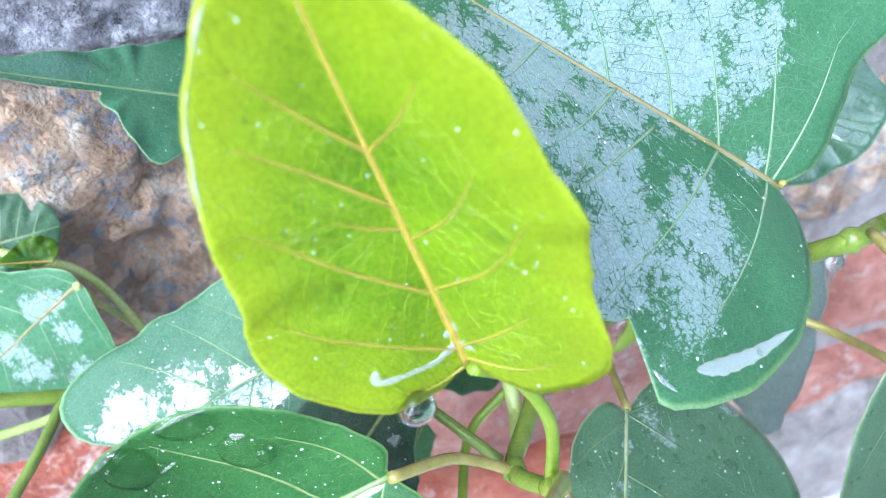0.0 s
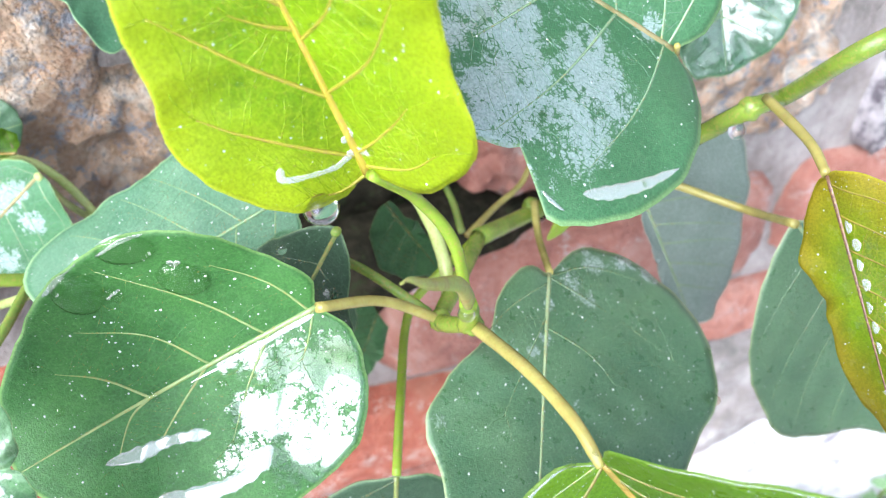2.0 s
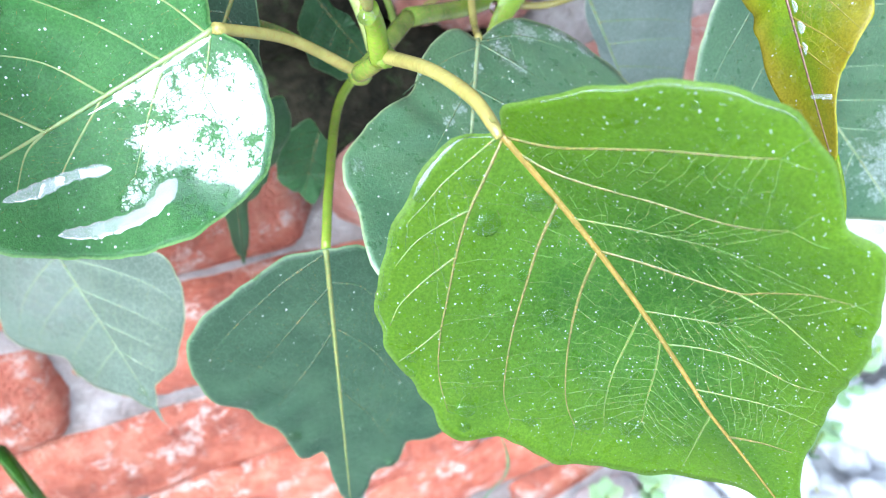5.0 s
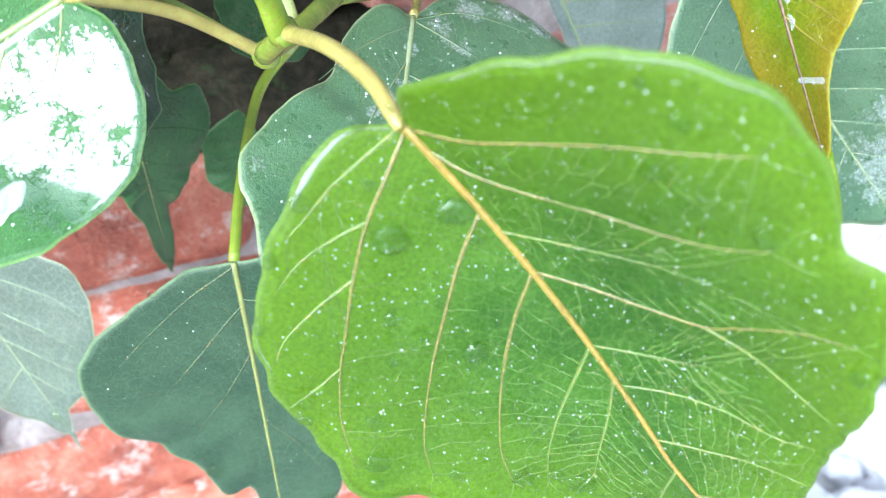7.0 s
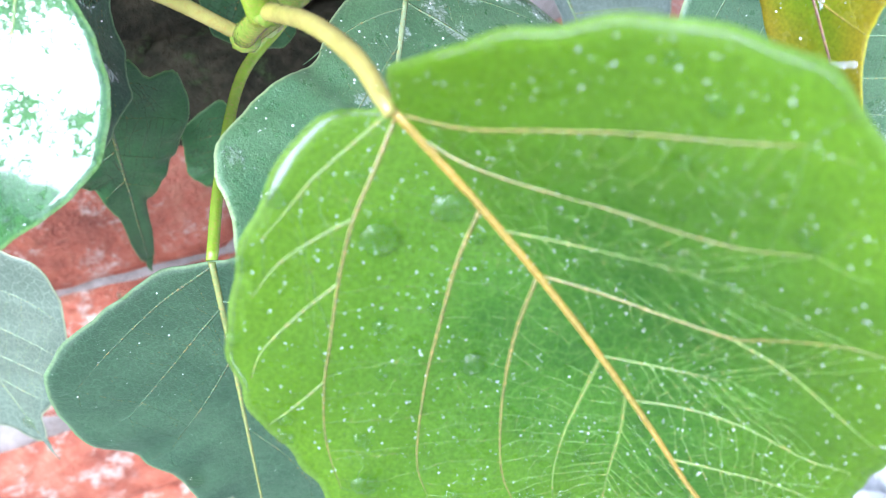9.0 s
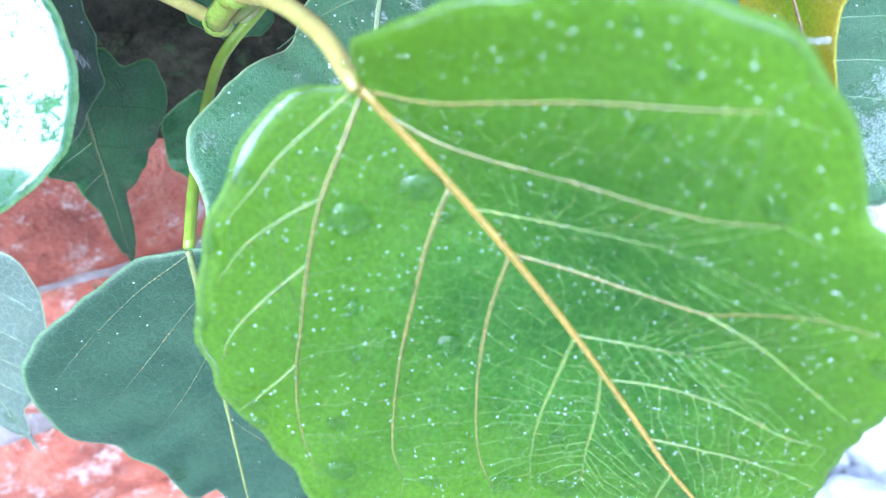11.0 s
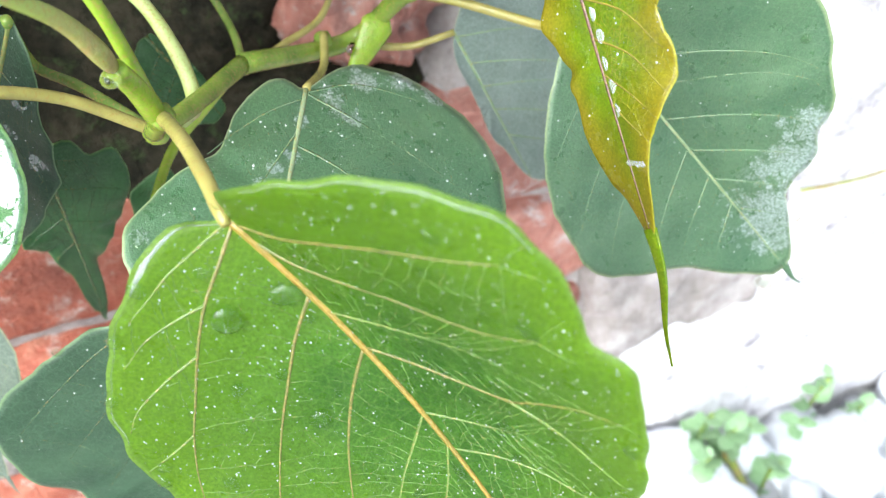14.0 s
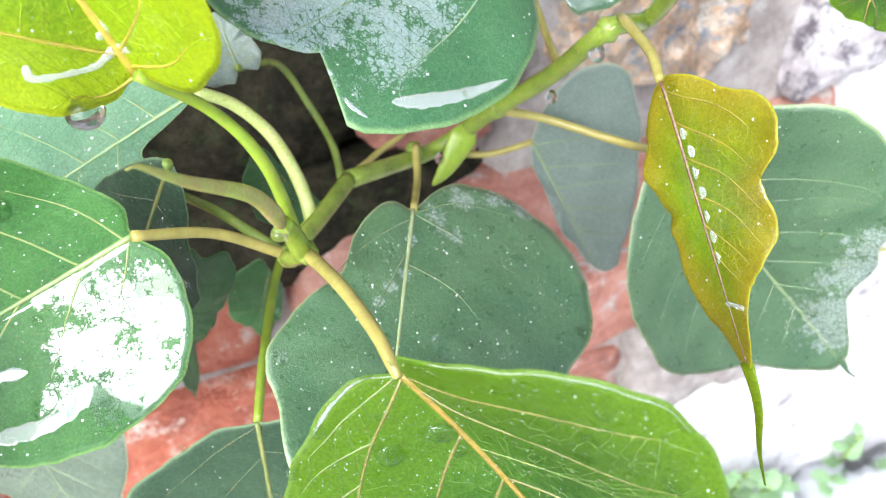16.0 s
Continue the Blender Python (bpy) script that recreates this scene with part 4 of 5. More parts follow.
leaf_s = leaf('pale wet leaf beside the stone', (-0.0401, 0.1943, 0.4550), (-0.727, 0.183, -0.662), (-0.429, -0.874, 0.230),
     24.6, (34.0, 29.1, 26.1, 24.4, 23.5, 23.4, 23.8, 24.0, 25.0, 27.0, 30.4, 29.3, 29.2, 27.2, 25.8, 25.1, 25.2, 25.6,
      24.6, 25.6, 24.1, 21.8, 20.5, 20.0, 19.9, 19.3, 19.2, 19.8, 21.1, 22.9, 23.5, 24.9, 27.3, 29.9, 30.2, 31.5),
     slope=(0.000, 0.000), curve=(0.0, 0.0, 0.0), wing=(0.00, 0.00), kind="silvered", seed=14, veins=5, rib=0.5, owner=second, wet=((22, 20, 8.6), (17, -3, 7.2), (15, 8, 7.2), (34, 1, 10.1), (11, -1, 7.1), (34, 9, 10.1),))
leaf_s2 = leaf('small round green leaf against the stone', (-0.0642, 0.2143, 0.4601), (0.991, 0.125, 0.043), (0.091, -0.878, 0.469),
     9.1, (12.5, 12.5, 13.0, 12.9, 12.9, 13.4, 13.2, 13.3, 13.3, 13.7, 14.6, 13.5, 11.2, 9.9, 9.1, 8.7, 8.5, 8.7,
      9.1, 9.8, 11.0, 13.1, 11.9, 10.8, 10.1, 9.8, 9.8, 10.0, 9.5, 9.3, 9.4, 9.7, 10.5, 11.2, 11.3, 11.7),
     slope=(0.000, 0.000), curve=(0.0, 0.0, 0.0), wing=(0.00, 0.00), kind="dark", seed=15, veins=4, rib=0.4, owner=second)
leaf_s4 = leaf('tiny folded green leaf at the tip of the shoot', (-0.0448, 0.2012, 0.4599), (-0.964, -0.088, 0.251), (0.206, -0.845, 0.494),
     6.2, (8.5, 5.5, 3.8, 2.9, 2.3, 2.0, 1.8, 1.7, 1.7, 1.6, 1.6, 1.7, 1.7, 1.9, 2.2, 2.7, 3.6, 4.7,
      6.2, 6.9, 8.1, 8.4, 9.1, 8.6, 8.3, 8.2, 7.3, 6.8, 6.5, 6.1, 5.8, 5.7, 5.8, 6.1, 6.5, 7.3),
     slope=(0.000, 0.000), curve=(0.0, 0.0, 0.0), wing=(0.00, 0.00), kind="fresh", seed=19, veins=3, rib=0.4, owner=second)
leaf_fl = leaf('blue-green leaf lying along the mossy stone', (0.0141, 0.2133, 0.4939), (-0.871, -0.266, 0.413), (0.489, -0.559, 0.670),
     28.8, (39.8, 12.4, 11.3, 10.6, 10.4, 10.6, 12.0, 14.4, 16.4, 19.3, 21.3, 20.5, 20.4, 20.8, 21.8, 23.8, 24.9, 26.3,
      28.8, 29.8, 31.8, 35.3, 32.4, 24.0, 18.5, 15.4, 13.6, 12.7, 12.3, 12.3, 12.7, 13.5, 14.9, 17.3, 21.3, 28.2),
     slope=(0.000, 0.000), curve=(0.0, 0.0, 0.0), wing=(0.00, 0.00), kind="teal", seed=16, veins=0, owner=second, rib=0.5, wet=((60, 0, 30),))
leaf_rb = leaf('wet leaf tucked behind a larger one', (0.1801, 0.1827, 0.5145), (-0.040, -0.504, -0.863), (-0.428, -0.772, 0.471),
     27.5, (29.6, 28.3, 27.6, 27.7, 27.3, 26.8, 26.4, 26.2, 25.9, 22.2, 20.0, 19.3, 19.5, 20.0, 21.0, 22.9, 24.7, 25.6,
      27.5, 25.1, 23.8, 23.2, 21.4, 19.2, 17.9, 17.2, 17.1, 17.5, 18.5, 20.4, 20.9, 22.1, 24.1, 27.5, 31.1, 29.9),
     slope=(0.000, 0.000), curve=(0.0, 0.0, 0.0), wing=(0.00, 0.00), kind="teal", seed=17, veins=5, rib=0.5, wet=((40, 10, 50),))
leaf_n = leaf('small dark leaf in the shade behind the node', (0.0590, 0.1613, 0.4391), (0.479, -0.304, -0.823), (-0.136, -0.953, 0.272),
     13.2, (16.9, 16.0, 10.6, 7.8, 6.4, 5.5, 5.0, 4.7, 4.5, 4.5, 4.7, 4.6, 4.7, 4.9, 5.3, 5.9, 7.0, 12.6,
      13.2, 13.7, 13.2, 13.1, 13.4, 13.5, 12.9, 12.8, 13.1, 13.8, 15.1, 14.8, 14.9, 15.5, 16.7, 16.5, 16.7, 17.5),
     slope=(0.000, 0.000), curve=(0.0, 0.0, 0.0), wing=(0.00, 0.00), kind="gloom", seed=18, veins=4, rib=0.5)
leaf_y = leaf('young folded yellow-olive leaf with a long drip tip', (0.1352, 0.0703, 0.4890), (-0.028, -0.702, -0.712), (-0.973, -0.146, 0.182),
     26.1, (39.0, 33.6, 27.4, 24.2, 22.2, 21.6, 21.2, 21.0, 20.6, 20.4, 20.3, 20.2, 19.8, 19.6, 19.2, 18.3, 17.6, 17.3, 17.4, 20.0, 23.7, 25.2, 26.3, 26.7, 26.8, 26.8, 26.2, 25.3, 24.7, 24.3, 24.7, 25.4, 25.8, 26.4, 26.5, 26.9,
      26.1, 26.2, 24.7, 23.0, 21.6, 20.4, 19.5, 18.4, 17.3, 16.5, 15.8, 15.3, 14.6, 13.3, 12.3, 11.5, 10.9, 10.4, 10.2, 10.1, 10.0, 10.1, 10.2, 10.4, 10.7, 11.1, 11.7, 12.8, 14.3, 16.4, 18.6, 21.0, 24.3, 27.6, 29.6, 33.8),
     slope=(0.000, 0.000), curve=(0.0, 0.0, 0.0), wing=(0.00, -0.10), kind="young", seed=20, tail=27, swing=-0.2, rib=0.45, wet=((26, 7, 16),), ripple=0.5,
     ribs=((2, 1, 11, 14, 21, 20),
           (9, 0, 18, 12, 27, 18),
           (17, -0, 24, 10, 33, 16),
           (25, -0, 31, 8, 40, 14),
           (32, -1, 38, 6, 44, 11),
           (38, -2, 42, 3, 47, 7),))
leaf_v = leaf('corner of a fresh green leaf', (0.2107, 0.0844, 0.5005), (-0.594, -0.398, -0.699), (0.183, -0.913, 0.365),
     9.4, (10.1, 9.8, 9.9, 10.1, 10.8, 11.9, 13.7, 15.2, 16.8, 19.4, 23.9, 24.9, 23.7, 23.3, 20.1, 14.8, 12.0, 10.4,
      9.4, 9.4, 9.8, 10.5, 10.4, 10.3, 10.4, 11.0, 11.9, 13.5, 16.1, 18.1, 18.7, 18.9, 15.7, 13.3, 11.8, 10.7),
     slope=(0.000, 0.000), curve=(0.0, 0.0, 0.0), wing=(0.00, 0.00), kind="fresh", seed=21, veins=4, rib=0.5)
leaf_bk = leaf('pale leaf in the shade behind the shoot', (0.0587, 0.1633, 0.4668), (-0.126, 0.421, 0.898), (-0.254, -0.889, 0.381),
     6.9, (9.5, 9.2, 9.1, 9.3, 8.8, 8.4, 8.3, 8.5, 8.9, 9.7, 10.9, 11.6, 12.8, 13.6, 13.1, 11.9, 11.1, 10.8,
      6.9, 7.7, 9.0, 10.6, 10.1, 9.9, 9.4, 8.1, 7.3, 6.9, 6.5, 6.1, 5.8, 5.8, 5.9, 6.3, 6.9, 7.9),
     slope=(0.000, 0.000), curve=(0.0, 0.0, 0.0), wing=(0.00, 0.00), kind="grey", seed=22, veins=4, rib=0.4)
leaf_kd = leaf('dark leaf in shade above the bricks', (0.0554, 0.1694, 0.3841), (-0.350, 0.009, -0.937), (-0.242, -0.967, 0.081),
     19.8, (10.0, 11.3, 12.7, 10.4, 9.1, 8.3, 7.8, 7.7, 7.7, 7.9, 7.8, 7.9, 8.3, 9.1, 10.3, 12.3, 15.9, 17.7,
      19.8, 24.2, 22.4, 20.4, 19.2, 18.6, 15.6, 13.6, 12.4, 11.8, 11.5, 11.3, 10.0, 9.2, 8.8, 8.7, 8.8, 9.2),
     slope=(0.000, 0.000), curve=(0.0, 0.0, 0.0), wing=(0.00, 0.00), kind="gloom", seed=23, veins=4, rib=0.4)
tube_part('petiole', ((0.0567, 0.0850, 0.4575), (0.0585, 0.0620, 0.4660), (0.0597, 0.0450, 0.4693), (0.0602, 0.0368, 0.4680), (0.0604, 0.0345, 0.4668)), (1.65, 1.45, 1.35, 1.2, 0.8), 'petiole')
tube_part('petiole', ((0.0545, 0.1005, 0.4455), (0.0390, 0.0990, 0.4590), (0.0224, 0.0917, 0.4694)), (1.4, 1.3), 'petiole')
tube_part('petiole', ((0.0563, 0.0870, 0.4560), (0.0515, 0.0825, 0.4838), (0.0442, 0.0836, 0.4976), (0.0330, 0.0775, 0.5108)), (1.5, 1.3, 1.0), 'tip')
tube_part('petiole', ((0.0610, 0.1120, 0.4400), (0.0652, 0.1225, 0.4370), (0.0655, 0.1290, 0.4435), (0.0635, 0.1325, 0.4520), (0.0600, 0.1370, 0.4600), (0.0530, 0.1395, 0.4685), (0.0443, 0.1385, 0.4750)), (2.1, 1.9, 1.6), 'pale')
tube_part('shoot', ((0.0809, 0.1374, 0.4372), (0.0660, 0.1170, 0.4410), (0.0545, 0.1005, 0.4455), (0.0567, 0.0850, 0.4575)), (2.6, 2.1), 'stem')
tube_part('main_stem', ((0.0809, 0.1374, 0.4372), (0.1160, 0.1579, 0.4256), (0.1313, 0.1475, 0.4412), (0.1430, 0.1280, 0.4620), (0.1488, 0.1103, 0.4821), (0.1652, 0.1158, 0.4795), (0.1613, 0.0934, 0.5042), (0.1851, 0.0922, 0.5113), (0.2158, 0.0887, 0.5234)), (2.9, 2.8, 2.6, 2.3), 'stem')
tube_part('petiole', ((0.1085, 0.1535, 0.4320), (0.1036, 0.1401, 0.4288), (0.0917, 0.1110, 0.4409)), (1.3, 1.1), 'petiole')
tube_part('petiole', ((0.1339, 0.1449, 0.4434), (0.1489, 0.1409, 0.4386), (0.1679, 0.1203, 0.4354), (0.1581, 0.0924, 0.4526)), (1.5, 1.3), 'petiole')
tube_part('petiole', ((0.1506, 0.1082, 0.4857), (0.1413, 0.0830, 0.4893), (0.1355, 0.0706, 0.4892)), (1.4, 1.1), 'petiole')
tube_part('petiole', ((0.0809, 0.1374, 0.4372), (0.0680, 0.1380, 0.4260), (0.0555, 0.1320, 0.4180), (0.0435, 0.1050, 0.4125), (0.0361, 0.0877, 0.4041)), (1.5, 1.3), 'tip')
tube_part('petiole', ((0.1160, 0.1579, 0.4256), (0.1332, 0.1510, 0.4233), (0.1485, 0.1470, 0.4264)), (1.3, 1.1), 'petiole')
tube_part('petiole', ((0.1495, 0.1331, 0.4583), (0.1430, 0.1316, 0.4712), (0.1366, 0.1296, 0.4849), (0.1207, 0.1113, 0.5046)), (1.3, 1.1, 0.8), 'petiole')
tube_part('petiole', ((0.0828, 0.1504, 0.4276), (0.0970, 0.1601, 0.4284), (0.1122, 0.1692, 0.4301), (0.1240, 0.1826, 0.4389)), (1.2, 1.0), 'petiole')
tube_part('petiole', ((0.0829, 0.1552, 0.4257), (0.0846, 0.1695, 0.4297), (0.0823, 0.1857, 0.4368), (0.0747, 0.1890, 0.4526), (0.0587, 0.1633, 0.4668)), (1.3, 1.1), 'green')
tube_part('petiole', ((0.0525, 0.1040, 0.4455), (0.0414, 0.1207, 0.4496), (0.0328, 0.1305, 0.4524), (0.0331, 0.1145, 0.4708)), (1.4, 1.2), 'green')
tube_part('stem', ((-0.0796, 0.1754, 0.4406), (-0.0572, 0.1767, 0.4327), (-0.0396, 0.1811, 0.4249), (-0.0174, 0.1956, 0.4147)), (2.2, 2.0), 'stem', second)
tube_part('petiole', ((-0.0498, 0.1765, 0.4301), (-0.0560, 0.1594, 0.4296), (-0.0627, 0.1468, 0.4276), (-0.0674, 0.1346, 0.4261)), (1.6, 1.3), 'green', second)
tube_part('petiole', ((-0.0439, 0.1775, 0.4266), (-0.0556, 0.1722, 0.4275), (-0.0743, 0.1676, 0.4301)), (1.5, 1.3), 'pale', second)
tube_part('petiole', ((-0.0274, 0.1998, 0.4281), (-0.0348, 0.2059, 0.4418), (-0.0421, 0.2087, 0.4507), (-0.0504, 0.2098, 0.4550), (-0.0642, 0.2143, 0.4601)), (1.5, 1.3), 'pale', second)
tube_part('petiole', ((-0.0302, 0.2065, 0.4255), (-0.0383, 0.2095, 0.4340), (-0.0401, 0.1943, 0.4550)), (1.2, 1.1), 'pale', second)


# the green stipule that sheathes the stem above the blue-green leaf
sv, sf = tube(spline([(0.1270, 0.1525, 0.4345), (0.1225, 0.1505, 0.4295), (0.1170, 0.1490, 0.4230), (0.1120, 0.1487, 0.4182)], 18), [0.0055 * (1 - i / 18) ** 0.7 * min(1.0, 0.45 + i / 5) + 0.0003 for i in range(19)], 12, 0.35, (0.1, -0.8, 0.55))
child(new("stipule", mesh_of("stipule", sv, sf, STEM["tip"])), plant, "bright green stipule folded round the stem")
# the closed bud beside the young node, in its sheath
bud_path = spline([(0.0512, 0.0752, 0.4750), (0.0497, 0.0725, 0.4800), (0.0455, 0.0672, 0.4893), (0.0360, 0.0560, 0.5020), (0.0304, 0.0493, 0.5105), (0.0285, 0.0478, 0.5115)], 30)
bud_r = [0.0002 + 0.0025 * min(1.0, (i + 3) / 9) ** 0.6 * max(0.0, 1 - i / 26) ** 0.9 for i in range(31)]
bv, bf = tube(bud_path, bud_r, 14, 0.7, (0.6, -0.6, 0.5))
child(new("bud", mesh_of("bud", bv, bf, STEM["bud"])), plant, "closed leaf bud in a reddish sheath")
tube_part('shoot', ((0.0560, 0.0870, 0.4560), (0.0540, 0.0810, 0.4660), (0.0514, 0.0756, 0.4745)), (2.5, 2.3, 2.0), 'tip')
for where, size in (((0.0545, 0.1005, 0.4455), (0.0060, 0.0060, 0.0058)), ((0.0567, 0.0850, 0.4575), (0.0050, 0.0050, 0.0054)), ((0.1085, 0.1555, 0.429), (0.0058, 0.0058, 0.0058)), ((0.1488, 0.1110, 0.4815), (0.0062, 0.0062, 0.0066)), ((0.1335, 0.1455, 0.4440), (0.0068, 0.0066, 0.0068))):
    knot = new("node", lump("node", size, STEM["stem"], int(where[0] * 9999), 0.12, (6, 6, 6), 2.4))
    knot.matrix_basis = pose(*where)
    child(knot, plant)


# ---- rain on the leaves ----
def dome(n, rings, height):
    """A unit drop: a flattened cap whose rim dips into the blade."""
    verts, faces = [(0, 0, height)], []
    for i in range(1, rings + 1):
        a = math.pi / 2 * i / rings
        for k in range(n):
            w = 2 * math.pi * k / n
            verts.append((math.sin(a) * math.cos(w), math.sin(a) * math.sin(w), height * math.cos(a) ** 0.8 if i < rings else -0.1))
    for k in range(n):
        faces.append((0, 1 + k, 1 + (k + 1) % n))
        for i in range(rings - 1):
            a, b = 1 + i * n + k, 1 + i * n + (k + 1) % n
            faces.append((a, a + n, b + n, b))
    return verts, faces


def seat(lf, s, u):
    """The frame of the blade's surface at s, u (metres)."""
    p, d = lf["spot"](s, u, 0.0002), 0.0012
    a = (lf["spot"](s + d, u, 0.0002) - p).normalized()
    b = lf["spot"](s, u + d, 0.0002) - p
    up = a.cross(b).normalized()
    m = Matrix((a, up.cross(a), up)).transposed().to_4x4()
    m.translation = p
    return lf["m"] @ m


DROP = {}


def rain_drop(lf, s, u, r, stretch=1.0, turn=0.0, height=0.45):
    key = round(height, 2)
    if key not in DROP:
        DROP[key] = mesh_of("rain_drop", *dome(24, 8, height), water)
    ob = tagged(new("rain_drop", DROP[key]), "clear rain drop resting on a leaf", "water drop", "rain drops")
    q = r / 1000 / math.sqrt(stretch)
    ob.matrix_basis = seat(lf, s / 1000, u / 1000) @ pose(0, 0, 0, 0, 0, turn) @ Matrix.Diagonal((q * stretch, q, q, 1))


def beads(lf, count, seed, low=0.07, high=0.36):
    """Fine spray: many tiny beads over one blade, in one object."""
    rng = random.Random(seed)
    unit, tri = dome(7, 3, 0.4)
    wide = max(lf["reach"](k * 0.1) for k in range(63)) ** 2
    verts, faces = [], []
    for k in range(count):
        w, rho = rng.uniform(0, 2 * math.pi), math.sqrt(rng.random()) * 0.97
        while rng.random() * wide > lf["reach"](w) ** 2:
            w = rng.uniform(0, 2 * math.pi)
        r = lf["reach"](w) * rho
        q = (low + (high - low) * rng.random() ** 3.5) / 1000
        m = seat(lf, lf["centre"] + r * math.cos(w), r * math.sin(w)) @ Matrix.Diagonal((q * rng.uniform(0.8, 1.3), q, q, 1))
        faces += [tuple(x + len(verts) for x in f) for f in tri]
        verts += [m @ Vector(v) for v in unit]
    tagged(new("rain_spray", mesh_of("rain_spray", verts, faces, spray)), "fine spray of rain beads over a leaf, glints painted white", "water drops", kind="stuff")


def streak(lf, places, widths):
    """A shallow strip of water held along the blade, with its glint painted white."""
    pts = spline([np.array((*p, 0.0)) for p in places], 24)
    rows, verts, faces = 9, [], []
    for i, p in enumerate(pts):
        d = pts[min(i + 1, 24)] - pts[max(i - 1, 0)]
        side = np.array((-d[1], d[0])) / (math.hypot(d[0], d[1]) + 1e-9)
        w = float(np.interp(i / 24, np.linspace(0, 1, len(widths)), widths)) * (1 + 0.15 * math.sin(i * 1.9))
        w *= min(1.0, 0.15 + 0.5 * min(i, 24 - i))
        for k in range(rows):
            f = 2 * k / (rows - 1) - 1
            s, u = (p[:2] + side * w * f) / 1000
            r, turn = math.hypot(s - lf["centre"], u), math.atan2(u, s - lf["centre"])
            r = min(r, 0.985 * lf["reach"](turn))
            s, u = lf["centre"] + r * math.cos(turn), r * math.sin(turn)
            verts.append(lf["m"] @ lf["spot"](s, u, 0.0003 + 0.00016 * (1 - f ** 4) * min(1.0, w / 1.5) - (0.0002 if abs(f) > 0.99 else 0)))
    for i in range(24):
        for k in range(rows - 1):
            a = i * rows + k
            faces.append((a, a + 1, a + rows + 1, a + rows))
    tagged(new("water_glint_strip", mesh_of("water_glint_strip", verts, faces, pool)), "shallow streak of rain water and painted glint on a leaf", "water", "water streaks")


streak(leaf_l, ((57, 7.7), (49.6, 9.4), (42, 10.5), (34.6, 13.2)), (0.8, 1.8, 1.2, 1.6))
streak(leaf_l, ((50.9, 19.4), (42.9, 22.8), (32.6, 24.7), (24, 22)), (1.0, 1.8, 1.6, 2.4))
streak(leaf_l, ((1.6, 1.1), (10.4, 1.3), (22.3, 1.7), (33.0, 1.5)), (0.9, 0.7, 0.5, 0.2))
# water drawn out along the margins, whitened to paint their bright rim
streak(leaf_a, ((-2.6, -0.9), (-4.2, -6.8), (-2.5, -14.1), (0.9, -23.2), (4.8, -29.1), (11.3, -36.0), (16.2, -39.1)), (0.3, 0.7, 0.9, 0.9, 0.6, 0.5, 0.2))
streak(leaf_a, ((-5.5, 14.0), (-4.0, 24.0), (0.5, 34.0), (6.0, 40.9), (11.4, 44.2), (20.4, 46.0)), (0.3, 0.8, 1.1, 1.1, 0.8, 0.3))
streak(leaf_w, ((67.4, 8.9), (63.5, 12.6), (58.3, 16.0), (52.1, 18.7), (45.0, 21.1)), (0.3, 0.5, 0.3, 0.4, 0.1))
streak(leaf_w, ((11.0, 12.8), (8.7, 13.3), (6.7, 9.2), (5.0, 4.3), (5.8, 0.3), (4.7, -1.4)), (0.9, 0.8, 0.5, 0.6, 0.9, 1.0))
streak(leaf_w, ((8.5, 1.6), (9.3, -0.1), (11.0, -0.3)), (0.8, 0.6, 0.3))
# highlights at the edges of the large drops, drawn as white crescents
streak(leaf_l, ((45.3, -30.6), (41.6, -32.0), (37.8, -33.3), (35.6, -33.3)), (0.7, 1.0, 0.8, 0.4))
streak(leaf_l, ((31.5, -32.5), (25.8, -32.8), (20.7, -32.0)), (0.2, 0.5, 0.3))
streak(leaf_l, ((20.8, -24.7), (20.0, -23.6), (18.4, -23.5)), (0.7, 0.8, 0.4))
streak(leaf_l, ((36.0, -23.7), (34.3, -24.1), (32.5, -24.3)), (0.3, 0.4, 0.3))
streak(leaf_l, ((58.1, -25.2), (54.8, -27.0), (50.5, -28.9)), (0.4, 0.7, 0.4))
streak(leaf_b, ((29.6, 57.2), (27.4, 58.4), (24.1, 59.3)), (0.3, 0.6, 0.3))
streak(leaf_b, ((20.6, 53.8), (14.7, 50.8), (6.4, 44.5), (-2.6, 35.8)), (0.9, 1.8, 1.5, 0.6))
# glints of the wet midrib, painted as short white dabs
for s0, u0, w0 in ((10.8, 1.5, 0.8), (15.0, 2.2, 1.0), (19.5, 1.7, 0.7), (24.0, 1.9, 1.0), (29.0, 1.3, 0.6), (33.5, 1.4, 0.8), (38.0, 1.0, 0.5)):
    streak(leaf_y, ((s0, u0), (s0 + 1.4, u0 + 0.3), (s0 + 2.8, u0 - 0.1)), (0.5 * w0, 1.3 * w0, 0.5 * w0))
streak(leaf_y, ((49.3, -0.7), (50.0, 2.0), (50.9, 4.8)), (0.7, 0.5, 0.7))
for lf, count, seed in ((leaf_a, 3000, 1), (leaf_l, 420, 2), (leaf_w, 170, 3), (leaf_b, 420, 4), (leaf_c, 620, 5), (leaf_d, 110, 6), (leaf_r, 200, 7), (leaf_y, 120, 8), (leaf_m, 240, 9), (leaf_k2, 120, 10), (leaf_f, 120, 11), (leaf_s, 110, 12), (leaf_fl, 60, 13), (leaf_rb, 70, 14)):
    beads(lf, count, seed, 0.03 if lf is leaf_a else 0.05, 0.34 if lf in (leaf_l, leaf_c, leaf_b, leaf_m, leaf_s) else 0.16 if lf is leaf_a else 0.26)



